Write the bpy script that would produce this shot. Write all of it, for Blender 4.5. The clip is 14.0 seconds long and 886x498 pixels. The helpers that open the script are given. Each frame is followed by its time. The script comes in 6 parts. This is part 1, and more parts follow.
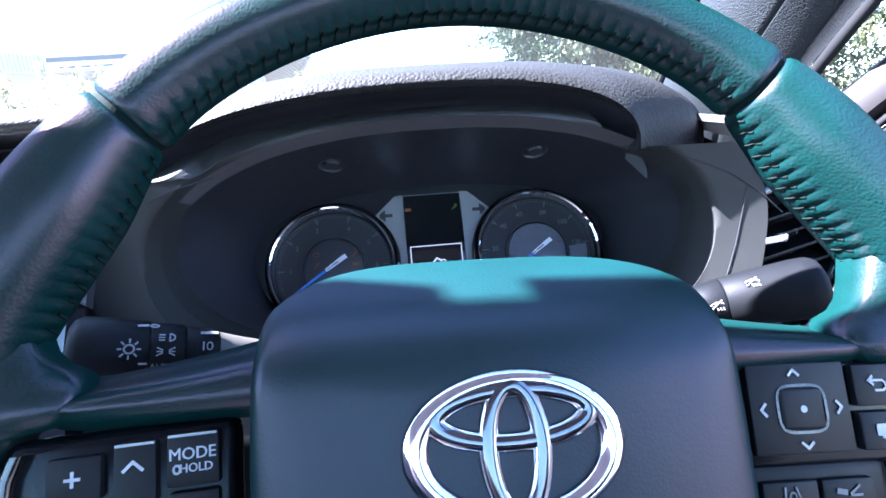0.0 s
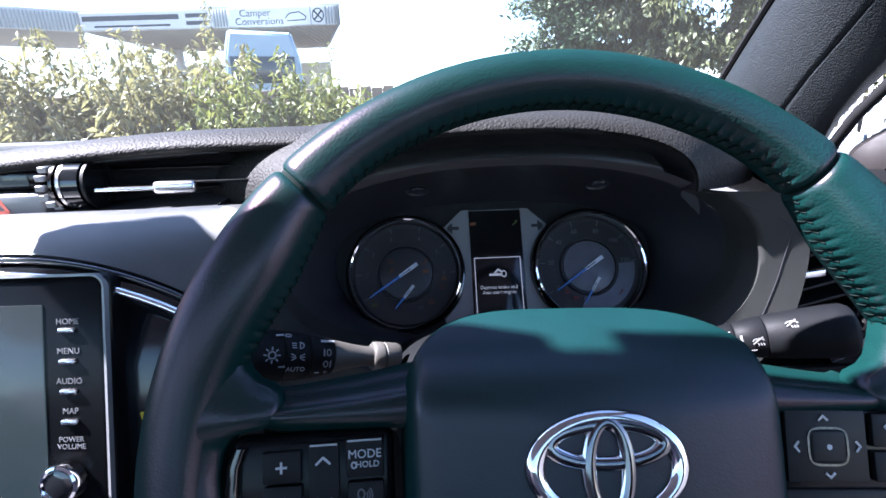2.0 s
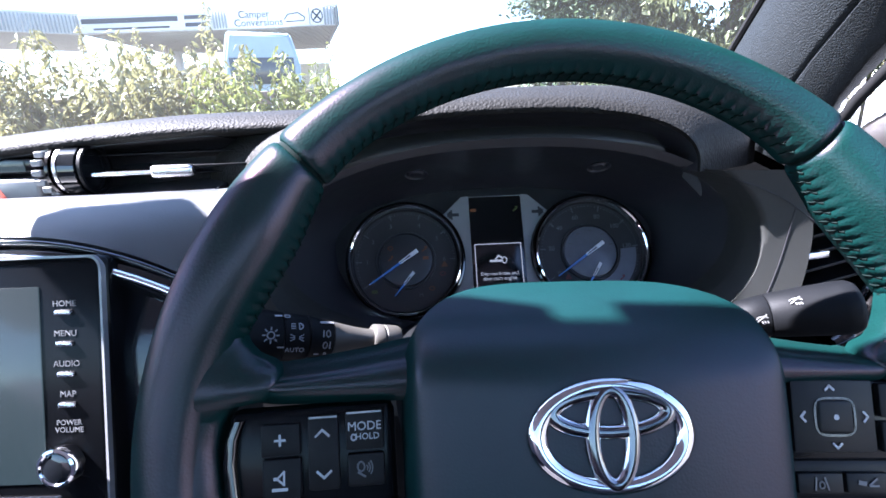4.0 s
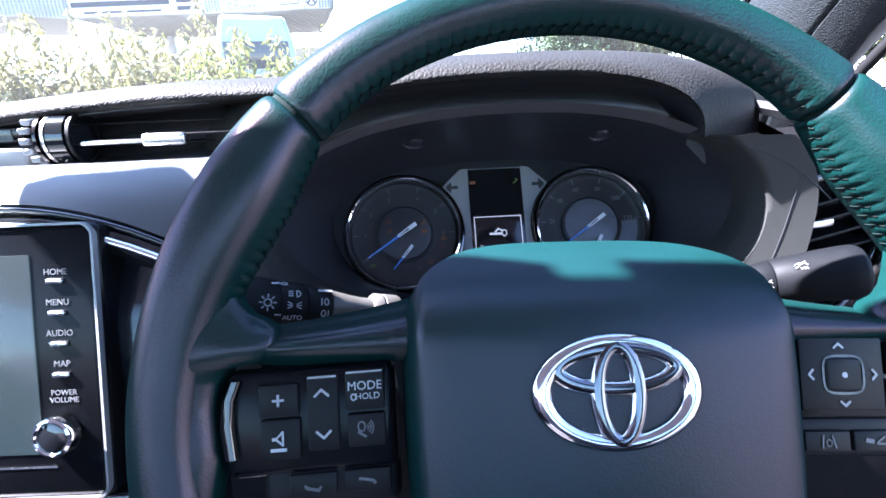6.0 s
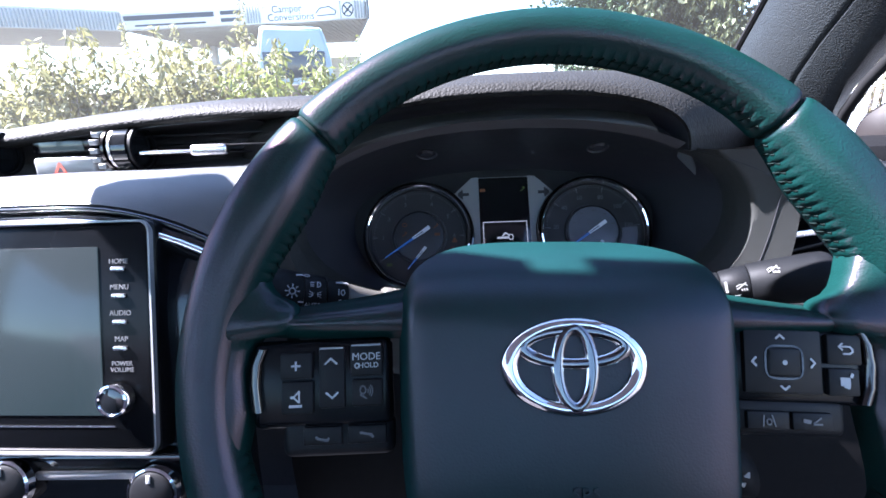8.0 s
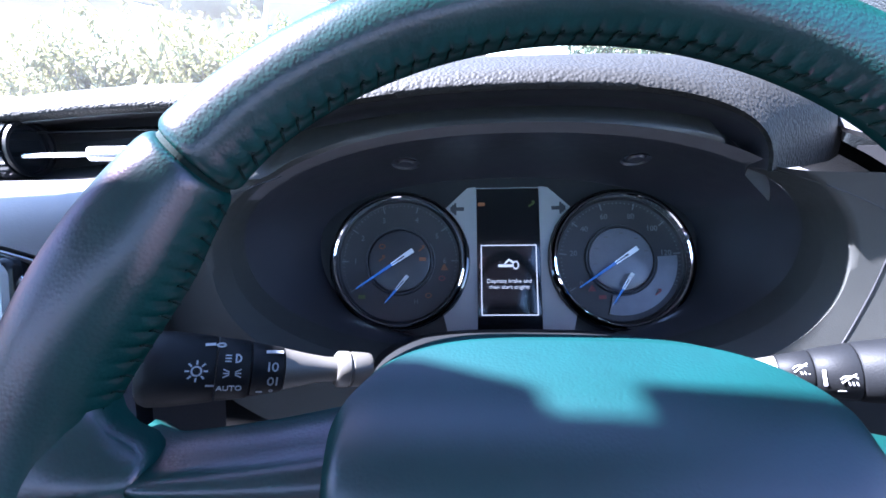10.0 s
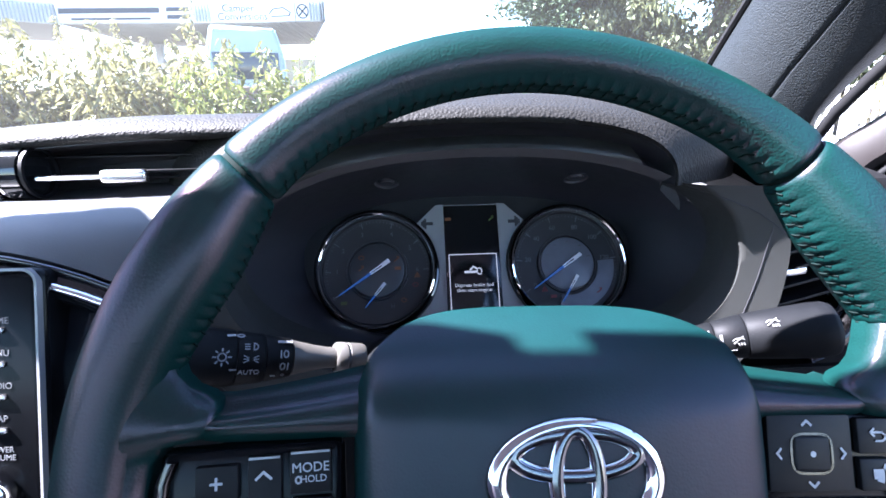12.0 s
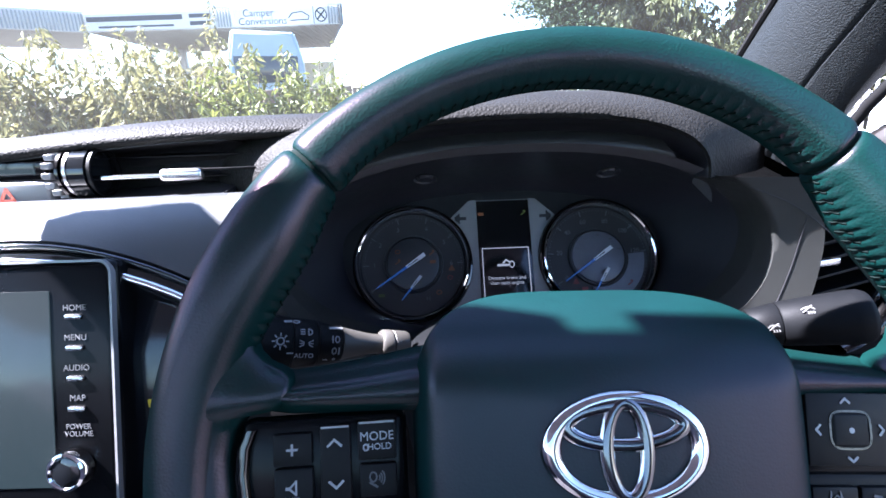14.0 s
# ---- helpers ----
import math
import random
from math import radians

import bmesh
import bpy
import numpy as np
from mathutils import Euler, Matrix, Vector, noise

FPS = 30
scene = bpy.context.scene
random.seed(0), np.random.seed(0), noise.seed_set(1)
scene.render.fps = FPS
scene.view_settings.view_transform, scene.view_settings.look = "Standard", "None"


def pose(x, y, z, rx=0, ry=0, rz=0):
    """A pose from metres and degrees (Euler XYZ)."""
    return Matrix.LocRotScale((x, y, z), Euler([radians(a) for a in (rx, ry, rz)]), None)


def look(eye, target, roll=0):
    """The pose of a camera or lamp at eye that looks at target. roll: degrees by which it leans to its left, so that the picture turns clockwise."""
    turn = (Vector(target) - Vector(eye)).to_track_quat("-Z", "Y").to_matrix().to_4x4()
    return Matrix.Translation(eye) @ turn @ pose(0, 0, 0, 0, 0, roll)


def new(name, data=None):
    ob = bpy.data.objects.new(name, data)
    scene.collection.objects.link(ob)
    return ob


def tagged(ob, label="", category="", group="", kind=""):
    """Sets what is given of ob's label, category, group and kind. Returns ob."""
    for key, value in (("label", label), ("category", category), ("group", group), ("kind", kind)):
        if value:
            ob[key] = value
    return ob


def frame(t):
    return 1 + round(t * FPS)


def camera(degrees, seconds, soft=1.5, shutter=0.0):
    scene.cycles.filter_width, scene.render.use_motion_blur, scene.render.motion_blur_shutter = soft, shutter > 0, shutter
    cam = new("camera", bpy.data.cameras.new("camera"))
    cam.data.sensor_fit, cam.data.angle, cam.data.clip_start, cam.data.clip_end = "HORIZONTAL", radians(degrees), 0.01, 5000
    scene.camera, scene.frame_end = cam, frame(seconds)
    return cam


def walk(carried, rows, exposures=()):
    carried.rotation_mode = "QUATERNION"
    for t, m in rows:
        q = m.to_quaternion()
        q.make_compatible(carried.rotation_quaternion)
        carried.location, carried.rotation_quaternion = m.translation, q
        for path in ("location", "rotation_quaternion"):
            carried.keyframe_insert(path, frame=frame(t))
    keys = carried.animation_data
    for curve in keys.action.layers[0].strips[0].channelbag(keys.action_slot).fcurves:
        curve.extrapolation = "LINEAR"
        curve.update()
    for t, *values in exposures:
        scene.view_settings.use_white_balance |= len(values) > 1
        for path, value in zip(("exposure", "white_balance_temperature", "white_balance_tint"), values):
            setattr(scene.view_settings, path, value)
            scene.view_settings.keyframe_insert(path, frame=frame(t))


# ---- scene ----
EXPO = [(0.0, 1.05, 5400), (0.5, 1.10, 5500), (1.0, 0.15, 5800), (1.5, 0.00, 5800), (2.0, -0.25, 5800), (2.5, -0.40, 5800), (3.0, -0.15, 5800), (5.5, 0.30, 5800), (6.0, 0.65, 5700),
        (6.5, 1.25, 5600), (7.0, 0.85, 5700), (7.5, 0.20, 5800), (7.7, 0.15, 5800), (9.8, 0.70, 5600), (10.0, 1.10, 5400), (10.5, 1.55, 5400), (11.0, 1.55, 5500), (11.5, 1.10, 5700),
        (12.0, 0.50, 5800), (12.5, 0.30, 5800), (13.0, 0.20, 5800), (14.0, 0.05, 5800)]
# ---------- camera ----------
H = 1.20                                  # height of the steering wheel's hub above the ground
cam = camera(86.0, 14.0, soft=1.6)
PATH = [
    (0, -0.0240, -0.1199, 0.0872, -3.81, -12.80, -3.89),
    (0.5, -0.0549, -0.1764, 0.0922, -4.67, -13.70, -4.43),
    (1, -0.0535, -0.2020, 0.0949, 2.17, -12.02, -3.06),
    (1.5, -0.0604, -0.1940, 0.0999, -1.75, -12.36, -0.94),
    (2, -0.0645, -0.1545, 0.1358, -1.11, -15.94, -1.90),
    (2.5, -0.0621, -0.1494, 0.1337, -1.43, -15.73, -2.23),
    (3, -0.0674, -0.1556, 0.1223, -1.35, -15.66, -1.53),
    (3.2, -0.0675, -0.1576, 0.1225, -1.21, -15.23, -1.52),
    (5.3, -0.0585, -0.1505, 0.1161, -1.15, -17.35, -3.55),
    (5.5, -0.0628, -0.1508, 0.1126, -1.88, -16.62, -1.88),
    (6, -0.0665, -0.1529, 0.1082, -1.27, -17.57, -2.56),
    (6.5, -0.0179, -0.1634, 0.1114, -3.91, -17.19, -2.42),
    (7, 0.0145, -0.1678, 0.1328, -6.83, -15.03, -1.83),
    (7.5, -0.0261, -0.1888, 0.1231, -1.17, -15.51, -2.76),
    (7.7, -0.0485, -0.1994, 0.1131, 0.87, -15.90, -3.02),
    (9.8, -0.0383, -0.0726, 0.1320, 5.48, -19.22, -1.49),
    (10, -0.0354, -0.0814, 0.1235, 3.29, -18.99, -1.62),
    (10.5, -0.0090, -0.1233, 0.1004, -7.01, -17.65, 1.88),
    (11, -0.0358, -0.1249, 0.1149, -6.79, -17.03, 0.77),
    (11.5, -0.0511, -0.1346, 0.1198, -3.40, -16.98, -0.46),
    (12, -0.0528, -0.1378, 0.1274, -2.94, -16.06, -1.17),
    (12.5, -0.0493, -0.1379, 0.1267, -3.00, -15.82, -2.23),
    (13, -0.0563, -0.1421, 0.1278, -2.69, -15.77, -1.39),
    (13.5, -0.0588, -0.1459, 0.1255, -2.00, -15.79, -1.15),
    (14, -0.0690, -0.1530, 0.1263, -0.72, -15.99, -2.08),
]


def row_pose(x, y, z, yaw, pitch, roll):
    a, p = radians(yaw), radians(pitch)
    ahead = Vector((-math.sin(a) * math.cos(p), math.cos(a) * math.cos(p), math.sin(p)))
    eye = Vector((x, y, z + H))
    return look(eye, eye + ahead, roll)


EXPOSURE = 3.75
walk(cam, [(r[0], row_pose(*r[1:])) for r in PATH],
     exposures=[(t, EXPOSURE + d, k, 21) for t, d, k in EXPO])

# ---------- sky and sun ----------
SUN = Vector((-0.65, 0.012, 0.76)).normalized()
world = bpy.data.worlds.new("sky")
scene.world = world
world.use_nodes = True
wn = world.node_tree.nodes
sky = wn.new("ShaderNodeTexSky")
sky.sky_type, sky.sun_disc = "NISHITA", False
sky.sun_elevation = math.asin(SUN.z)
sky.sun_rotation = math.atan2(SUN.x, SUN.y)
sky.air_density, sky.dust_density = 1.0, 0.3
world.node_tree.links.new(sky.outputs[0], wn["Background"].inputs[0])
wn["Background"].inputs[1].default_value = 0.056
lamp = bpy.data.lights.new("sun", "SUN")
lamp.energy, lamp.angle, lamp.color = 5.0, radians(0.6), (1.0, 0.965, 0.93)
sun = new("sun", lamp)
sun.matrix_world = look((SUN * 40)[:], (0, 0, 0))

# ---------- materials ----------


def mat(name, base, rough=0.5, metal=0.0, grain=0.0, grain_size=0.001, vary=0.12, vary_size=0.05, coat=0.0,
        spec=0.5, tint=None, stretch=(1, 1, 1), kind="noise", per_object=0.0, translucent=0.0, sheen=0.0, coat_rough=0.04, gloss_tint=None):
    """A procedural surface: colour varied at two scales, with a fine relief."""
    m = bpy.data.materials.new(name)
    m.use_nodes = True
    nt = m.node_tree
    n, lk = nt.nodes, nt.links
    b = n["Principled BSDF"]
    b.inputs["Roughness"].default_value = rough
    b.inputs["Metallic"].default_value = metal
    b.inputs["Specular IOR Level"].default_value = spec
    b.inputs["Coat Weight"].default_value = coat
    b.inputs["Coat Roughness"].default_value = coat_rough
    b.inputs["Sheen Weight"].default_value = sheen
    co = n.new("ShaderNodeTexCoord")
    mp = n.new("ShaderNodeMapping")
    mp.inputs["Scale"].default_value = stretch
    lk.new(co.outputs["Object"], mp.inputs[0])
    big = n.new("ShaderNodeTexNoise")
    big.inputs["Scale"].default_value = 1 / vary_size
    big.inputs["Detail"].default_value = 4
    lk.new(mp.outputs[0], big.inputs[0])
    fine = n.new("ShaderNodeTexNoise")
    fine.inputs["Scale"].default_value = 6 / vary_size
    fine.inputs["Detail"].default_value = 3
    lk.new(mp.outputs[0], fine.inputs[0])
    add = n.new("ShaderNodeMath")
    add.operation = "MULTIPLY_ADD"
    add.inputs[1].default_value = 0.35
    lk.new(fine.outputs[0], add.inputs[0])
    lk.new(big.outputs[0], add.inputs[2])
    fac = add.outputs[0]
    if per_object:
        info = n.new("ShaderNodeObjectInfo")
        ad2 = n.new("ShaderNodeMath")
        ad2.operation = "MULTIPLY_ADD"
        ad2.inputs[1].default_value = per_object
        lk.new(info.outputs["Random"], ad2.inputs[0])
        lk.new(fac, ad2.inputs[2])
        fac = ad2.outputs[0]
    ramp = n.new("ShaderNodeMapRange")
    ramp.inputs[1].default_value, ramp.inputs[2].default_value = 0.35, 1.0
    lk.new(fac, ramp.inputs[0])
    mix = n.new("ShaderNodeMix")
    mix.data_type = "RGBA"
    other = tint or [c * (1 + 2 * vary) for c in base]
    mix.inputs[6].default_value = (*[c * (1 - vary) for c in base], 1)
    mix.inputs[7].default_value = (*other, 1)
    lk.new(ramp.outputs[0], mix.inputs[0])
    lk.new(mix.outputs[2], b.inputs["Base Color"])
    rr = n.new("ShaderNodeMapRange")
    rr.inputs[3].default_value, rr.inputs[4].default_value = max(0.02, rough * 0.85), min(1.0, rough * 1.18 + 0.01)
    lk.new(fine.outputs[0], rr.inputs[0])
    lk.new(rr.outputs[0], b.inputs["Roughness"])
    if grain:
        if kind == "cells":
            g = n.new("ShaderNodeTexVoronoi")
            g.feature = "SMOOTH_F1"
            g.inputs["Smoothness"].default_value = 0.6
            src = g.outputs["Distance"]
        else:
            g = n.new("ShaderNodeTexNoise")
            g.inputs["Detail"].default_value = 3
            src = g.outputs[0]
        g.inputs["Scale"].default_value = 1 / grain_size
        lk.new(mp.outputs[0], g.inputs["Vector"])
        bump = n.new("ShaderNodeBump")
        bump.inputs["Strength"].default_value = grain
        bump.inputs["Distance"].default_value = grain_size * 0.35
        bump.invert = kind == "cells"
        lk.new(src, bump.inputs["Height"])
        lk.new(bump.outputs[0], b.inputs["Normal"])
        if coat_rough > 0.1:
            soft = n.new("ShaderNodeBump")
            soft.inputs["Strength"].default_value = grain * 0.4
            soft.inputs["Distance"].default_value = grain_size * 0.35
            soft.invert = bump.invert
            lk.new(src, soft.inputs["Height"])
            lk.new(soft.outputs[0], b.inputs["Coat Normal"])
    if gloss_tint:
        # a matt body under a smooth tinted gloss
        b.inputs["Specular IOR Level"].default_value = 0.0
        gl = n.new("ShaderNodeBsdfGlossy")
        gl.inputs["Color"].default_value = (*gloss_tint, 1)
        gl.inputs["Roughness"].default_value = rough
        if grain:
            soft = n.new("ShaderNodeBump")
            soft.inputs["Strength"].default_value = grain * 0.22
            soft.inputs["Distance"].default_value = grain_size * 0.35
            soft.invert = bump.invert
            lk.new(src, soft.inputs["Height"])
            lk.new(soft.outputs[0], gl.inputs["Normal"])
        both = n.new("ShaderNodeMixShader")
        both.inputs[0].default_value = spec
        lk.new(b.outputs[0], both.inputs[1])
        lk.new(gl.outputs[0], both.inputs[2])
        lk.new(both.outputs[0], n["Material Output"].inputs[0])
    if translucent:
        tr = n.new("ShaderNodeBsdfTranslucent")
        lk.new(mix.outputs[2], tr.inputs[0])
        ms = n.new("ShaderNodeMixShader")
        ms.inputs[0].default_value = translucent
        lk.new(b.outputs[0], ms.inputs[1])
        lk.new(tr.outputs[0], ms.inputs[2])
        lk.new(ms.outputs[0], n["Material Output"].inputs[0])
    return m


def glow(name, colour, strength):
    m = bpy.data.materials.new(name)
    m.use_nodes = True
    b = m.node_tree.nodes["Principled BSDF"]
    b.inputs["Base Color"].default_value = (0.01, 0.01, 0.01, 1)
    b.inputs["Roughness"].default_value = 0.15
    b.inputs["Emission Color"].default_value = (*colour, 1)
    b.inputs["Emission Strength"].default_value = strength
    return m


def glass(name, tint=(0.93, 0.97, 0.95), haze=0.0):
    """Thin clear glass: clear, with a weak mirror on top and a pale film for veiling glare."""
    m = bpy.data.materials.new(name)
    m.use_nodes = True
    n, lk = m.node_tree.nodes, m.node_tree.links
    n.remove(n["Principled BSDF"])
    clear = n.new("ShaderNodeBsdfTransparent")
    clear.inputs[0].default_value = (*tint, 1)
    gloss = n.new("ShaderNodeBsdfGlossy")
    gloss.inputs["Roughness"].default_value = 0.02
    face = n.new("ShaderNodeLayerWeight")
    face.inputs[0].default_value = 0.5
    pw = n.new("ShaderNodeMath")
    pw.operation, pw.inputs[1].default_value = "POWER", 4.5
    lk.new(face.outputs["Facing"], pw.inputs[0])
    fr = n.new("ShaderNodeMath")
    fr.operation, fr.inputs[1].default_value, fr.inputs[2].default_value = "MULTIPLY_ADD", 0.6, 0.03
    lk.new(pw.outputs[0], fr.inputs[0])
    mx = n.new("ShaderNodeMixShader")
    lk.new(fr.outputs[0], mx.inputs[0])
    lk.new(clear.outputs[0], mx.inputs[1])
    lk.new(gloss.outputs[0], mx.inputs[2])
    out = mx.outputs[0]
    # translucent film that imitates the glare's haze
    if haze:
        co = n.new("ShaderNodeTexCoord")
        noi = n.new("ShaderNodeTexNoise")
        noi.inputs["Scale"].default_value = 3.0
        noi.inputs["Detail"].default_value = 8
        lk.new(co.outputs["Object"], noi.inputs[0])
        mr = n.new("ShaderNodeMapRange")
        mr.inputs[3].default_value, mr.inputs[4].default_value = haze * 0.5, haze * 1.5
        lk.new(noi.outputs[0], mr.inputs[0])
        film = n.new("ShaderNodeBsdfTranslucent")
        film.inputs[0].default_value = (0.8, 0.8, 0.76, 1)
        m2 = n.new("ShaderNodeMixShader")
        lk.new(mr.outputs[0], m2.inputs[0])
        lk.new(out, m2.inputs[1])
        lk.new(film.outputs[0], m2.inputs[2])
        out = m2.outputs[0]
    lk.new(out, n["Material Output"].inputs[0])
    return m


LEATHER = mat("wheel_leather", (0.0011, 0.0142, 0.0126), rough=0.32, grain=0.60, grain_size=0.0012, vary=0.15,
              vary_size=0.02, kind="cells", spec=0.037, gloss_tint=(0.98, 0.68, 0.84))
THREAD = mat("dark_thread", (0.003, 0.007, 0.0065), rough=0.95, grain=0.4, grain_size=0.0006, spec=0.1)
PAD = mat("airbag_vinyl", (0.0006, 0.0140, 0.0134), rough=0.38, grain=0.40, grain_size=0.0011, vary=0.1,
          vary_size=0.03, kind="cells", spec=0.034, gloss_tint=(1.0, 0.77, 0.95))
LIP = mat("lip_mauve_grey", (0.072, 0.066, 0.070), rough=0.6, grain=0.15, grain_size=0.001, vary=0.06)
DASH = mat("dash_soft_plastic", (0.0112, 0.0110, 0.0103), rough=0.62, grain=0.8, grain_size=0.0020, vary=0.1,
           vary_size=0.03, kind="cells", spec=0.15)
PADTOP = mat("smooth_grey_pad", (0.028, 0.031, 0.034), rough=0.42, grain=0.12, grain_size=0.0012, vary=0.06, vary_size=0.04,
             kind="cells", spec=1.0)
KNEE = mat("lower_black_plastic", (0.0035, 0.0035, 0.004), rough=0.75, grain=0.3, grain_size=0.001, spec=0.1)
SATINBLACK = mat("satin_black_panel", (0.006, 0.007, 0.009), rough=0.12, vary=0.08, grain=0.05)
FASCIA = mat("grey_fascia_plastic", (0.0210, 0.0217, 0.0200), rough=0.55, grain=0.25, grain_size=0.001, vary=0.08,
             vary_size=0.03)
BLACK = mat("matt_black_plastic", (0.016, 0.016, 0.019), rough=0.55, grain=0.3, grain_size=0.0009)
BOWL = mat("satin_black_bowl", (0.021, 0.021, 0.026), rough=0.38, grain=0.25, grain_size=0.0009, vary=0.1)
SWITCH = mat("switch_black_plastic", (0.0038, 0.0040, 0.0048), rough=0.5, grain=0.2, grain_size=0.0006, spec=0.18)
STALK = mat("stalk_plastic", (0.0042, 0.0046, 0.0053), rough=0.55, grain=0.3, grain_size=0.0008, spec=0.10)
# paler copy of the stalk plastic: sunlight on the roots put into the colour
STALKLIT = mat("stalk_plastic_sunlit", (0.048, 0.045, 0.040), rough=0.45, grain=0.15, grain_size=0.0008)
STALKINK = mat("worn_white_print", (0.20, 0.205, 0.215), rough=0.6, vary=0.1)
PANEL = mat("switch_panel_black", (0.0036, 0.0040, 0.0048), rough=0.2, vary=0.05, spec=0.12)
PIANO = mat("gloss_black", (0.006, 0.007, 0.008), rough=0.06, vary=0.05, coat=0.6)
CHROME = mat("chrome", (0.82, 0.82, 0.84), rough=0.05, metal=1.0, vary=0.02)
EMBLEM = mat("emblem_chrome", (0.62, 0.61, 0.62), rough=0.06, metal=1.0, vary=0.02)
# darker copy of the emblem chrome: the dark cabin's reflection put into the colour
EMBLEMFACE = mat("emblem_dark_reflection", (0.15, 0.145, 0.155), rough=0.10, metal=1.0, vary=0.05)
DARKCHROME = mat("dark_chrome", (0.07, 0.067, 0.067), rough=0.16, metal=1.0, vary=0.05)
SATIN = mat("satin_silver", (0.62, 0.62, 0.63), rough=0.25, metal=1.0, vary=0.04, vary_size=0.01)
SILVER = mat("silver_plastic", (0.23, 0.23, 0.235), rough=0.4, metal=0.3, vary=0.05, grain=0.1, grain_size=0.0006)
DIAL = mat("dial_black", (0.012, 0.012, 0.014), rough=0.5, vary=0.1, vary_size=0.01)
DIALIN = mat("dial_dark_grey", (0.028, 0.029, 0.033), rough=0.35, vary=0.1, vary_size=0.01)
DIALPALE = mat("dial_pale_grey", (0.10, 0.105, 0.125), rough=0.3, vary=0.08, vary_size=0.01)
INK = mat("white_print", (0.32, 0.33, 0.345), rough=0.5, vary=0.05)
INKDIM = mat("grey_print", (0.085, 0.088, 0.095), rough=0.5, vary=0.05)
NEEDLE = glow("needle_blue", (0.05, 0.25, 1.0), 0.014)
NEEDLECAP = mat("needle_white", (0.75, 0.76, 0.78), rough=0.4, vary=0.04)
LAMPOFF = mat("amber_symbol", (0.16, 0.05, 0.012), rough=0.5)
LAMPRED = mat("red_symbol", (0.12, 0.014, 0.014), rough=0.5)
LAMPGREEN = mat("green_symbol", (0.05, 0.075, 0.01), rough=0.5)
HAZARD = mat("red_print", (0.55, 0.12, 0.08), rough=0.5)
YELLOW = mat("yellow_sticker", (0.62, 0.46, 0.03), rough=0.5)
DISPLAY = mat("display_glass", (0.006, 0.006, 0.007), rough=0.12, vary=0.05)
MESSAGE = glow("display_white", (0.75, 0.85, 1.0), 0.035)
# even glow that stands for the pale reflections on the screen glass
LCD = glow("lcd_pale", (0.27, 0.42, 0.45), 0.016)
DOORP = mat("door_grey_plastic", (0.0088, 0.0078, 0.0081), rough=0.65, grain=0.16, grain_size=0.0012, vary=0.06,
            vary_size=0.05, kind="cells", spec=0.15)
DOORF = mat("door_frame_paint", (0.0125, 0.0104, 0.0102), rough=0.5, vary=0.05, spec=0.1)
TRIM = mat("pillar_trim", (0.0076, 0.0096, 0.0108), rough=0.55, grain=0.9, grain_size=0.0016, vary=0.2, vary_size=0.006,
           kind="cells", spec=0.3)
RUBBER = mat("door_seal_rubber", (0.008, 0.008, 0.0085), rough=0.8, grain=0.2, spec=0.15)
# unseen cabin linings, tinted mauve so their bounce colours and lifts the shade
HEADLINER = mat("headliner", (0.46, 0.41, 0.48), rough=0.9, grain=0.3, grain_size=0.002)
REAR = mat("mauve_bounce_lining", (0.20, 0.175, 0.21), rough=0.9, grain=0.4, grain_size=0.003)
CARPET = mat("carpet", (0.04, 0.04, 0.045), rough=0.95, grain=0.8, grain_size=0.003)
WINDSCREEN = glass("windscreen_glass", (0.90, 0.96, 0.93), haze=0.009)
SIDEGLASS = glass("side_glass", (0.86, 0.93, 0.90))
WHITE = mat("white_panel", (0.46, 0.45, 0.43), rough=0.6, vary=0.06, vary_size=0.6, grain=0.1, grain_size=0.02)
RENDERW = mat("cream_render", (0.55, 0.50, 0.42), rough=0.85, vary=0.12, vary_size=0.8, grain=0.3, grain_size=0.02)
SIGNBLUE = mat("sign_lettering", (0.03, 0.035, 0.04), rough=0.6)
CLAD = mat("ribbed_cladding", (0.21, 0.225, 0.215), rough=0.5, vary=0.06, vary_size=0.5)
SOFFIT = mat("canopy_soffit", (0.36, 0.33, 0.28), rough=0.8, vary=0.08, vary_size=0.5)
PALEBLUE = mat("pale_blue_roof", (0.24, 0.31, 0.35), rough=0.35, vary=0.06, vary_size=0.4)
BROWNW = mat("weathered_brown_boards", (0.17, 0.12, 0.085), rough=0.9, vary=0.25, vary_size=0.2, grain=0.4,
             grain_size=0.01, per_object=0.3)
LEAF = mat("shrub_leaf", (0.125, 0.128, 0.062), rough=0.5, vary=0.35, vary_size=0.35, translucent=0.4,
           tint=(0.28, 0.25, 0.11))
LEAFY = mat("fresh_leaf", (0.10, 0.13, 0.03), rough=0.5, vary=0.3, vary_size=0.25, translucent=0.35,
            tint=(0.21, 0.215, 0.06))
LEAFD = mat("conifer_leaf", (0.022, 0.05, 0.016), rough=0.6, vary=0.3, vary_size=0.4, tint=(0.05, 0.085, 0.03))
LEAFT = mat("tree_leaf", (0.066, 0.086, 0.03), rough=0.5, vary=0.35, vary_size=0.7, translucent=0.3,
            tint=(0.16, 0.165, 0.075))
BARK = mat("bark", (0.11, 0.085, 0.065), rough=0.9, vary=0.3, vary_size=0.1, grain=0.8, grain_size=0.02)
ASPHALT = mat("asphalt", (0.055, 0.055, 0.055), rough=0.9, vary=0.2, vary_size=0.8, grain=0.6, grain_size=0.012)
GALV = mat("galvanised_steel", (0.66, 0.67, 0.66), rough=0.5, metal=0.2, vary=0.12, vary_size=0.3, per_object=0.2)
CARPAINT = mat("silver_car_paint", (0.42, 0.43, 0.45), rough=0.25, metal=0.5, coat=0.8, vary=0.03)
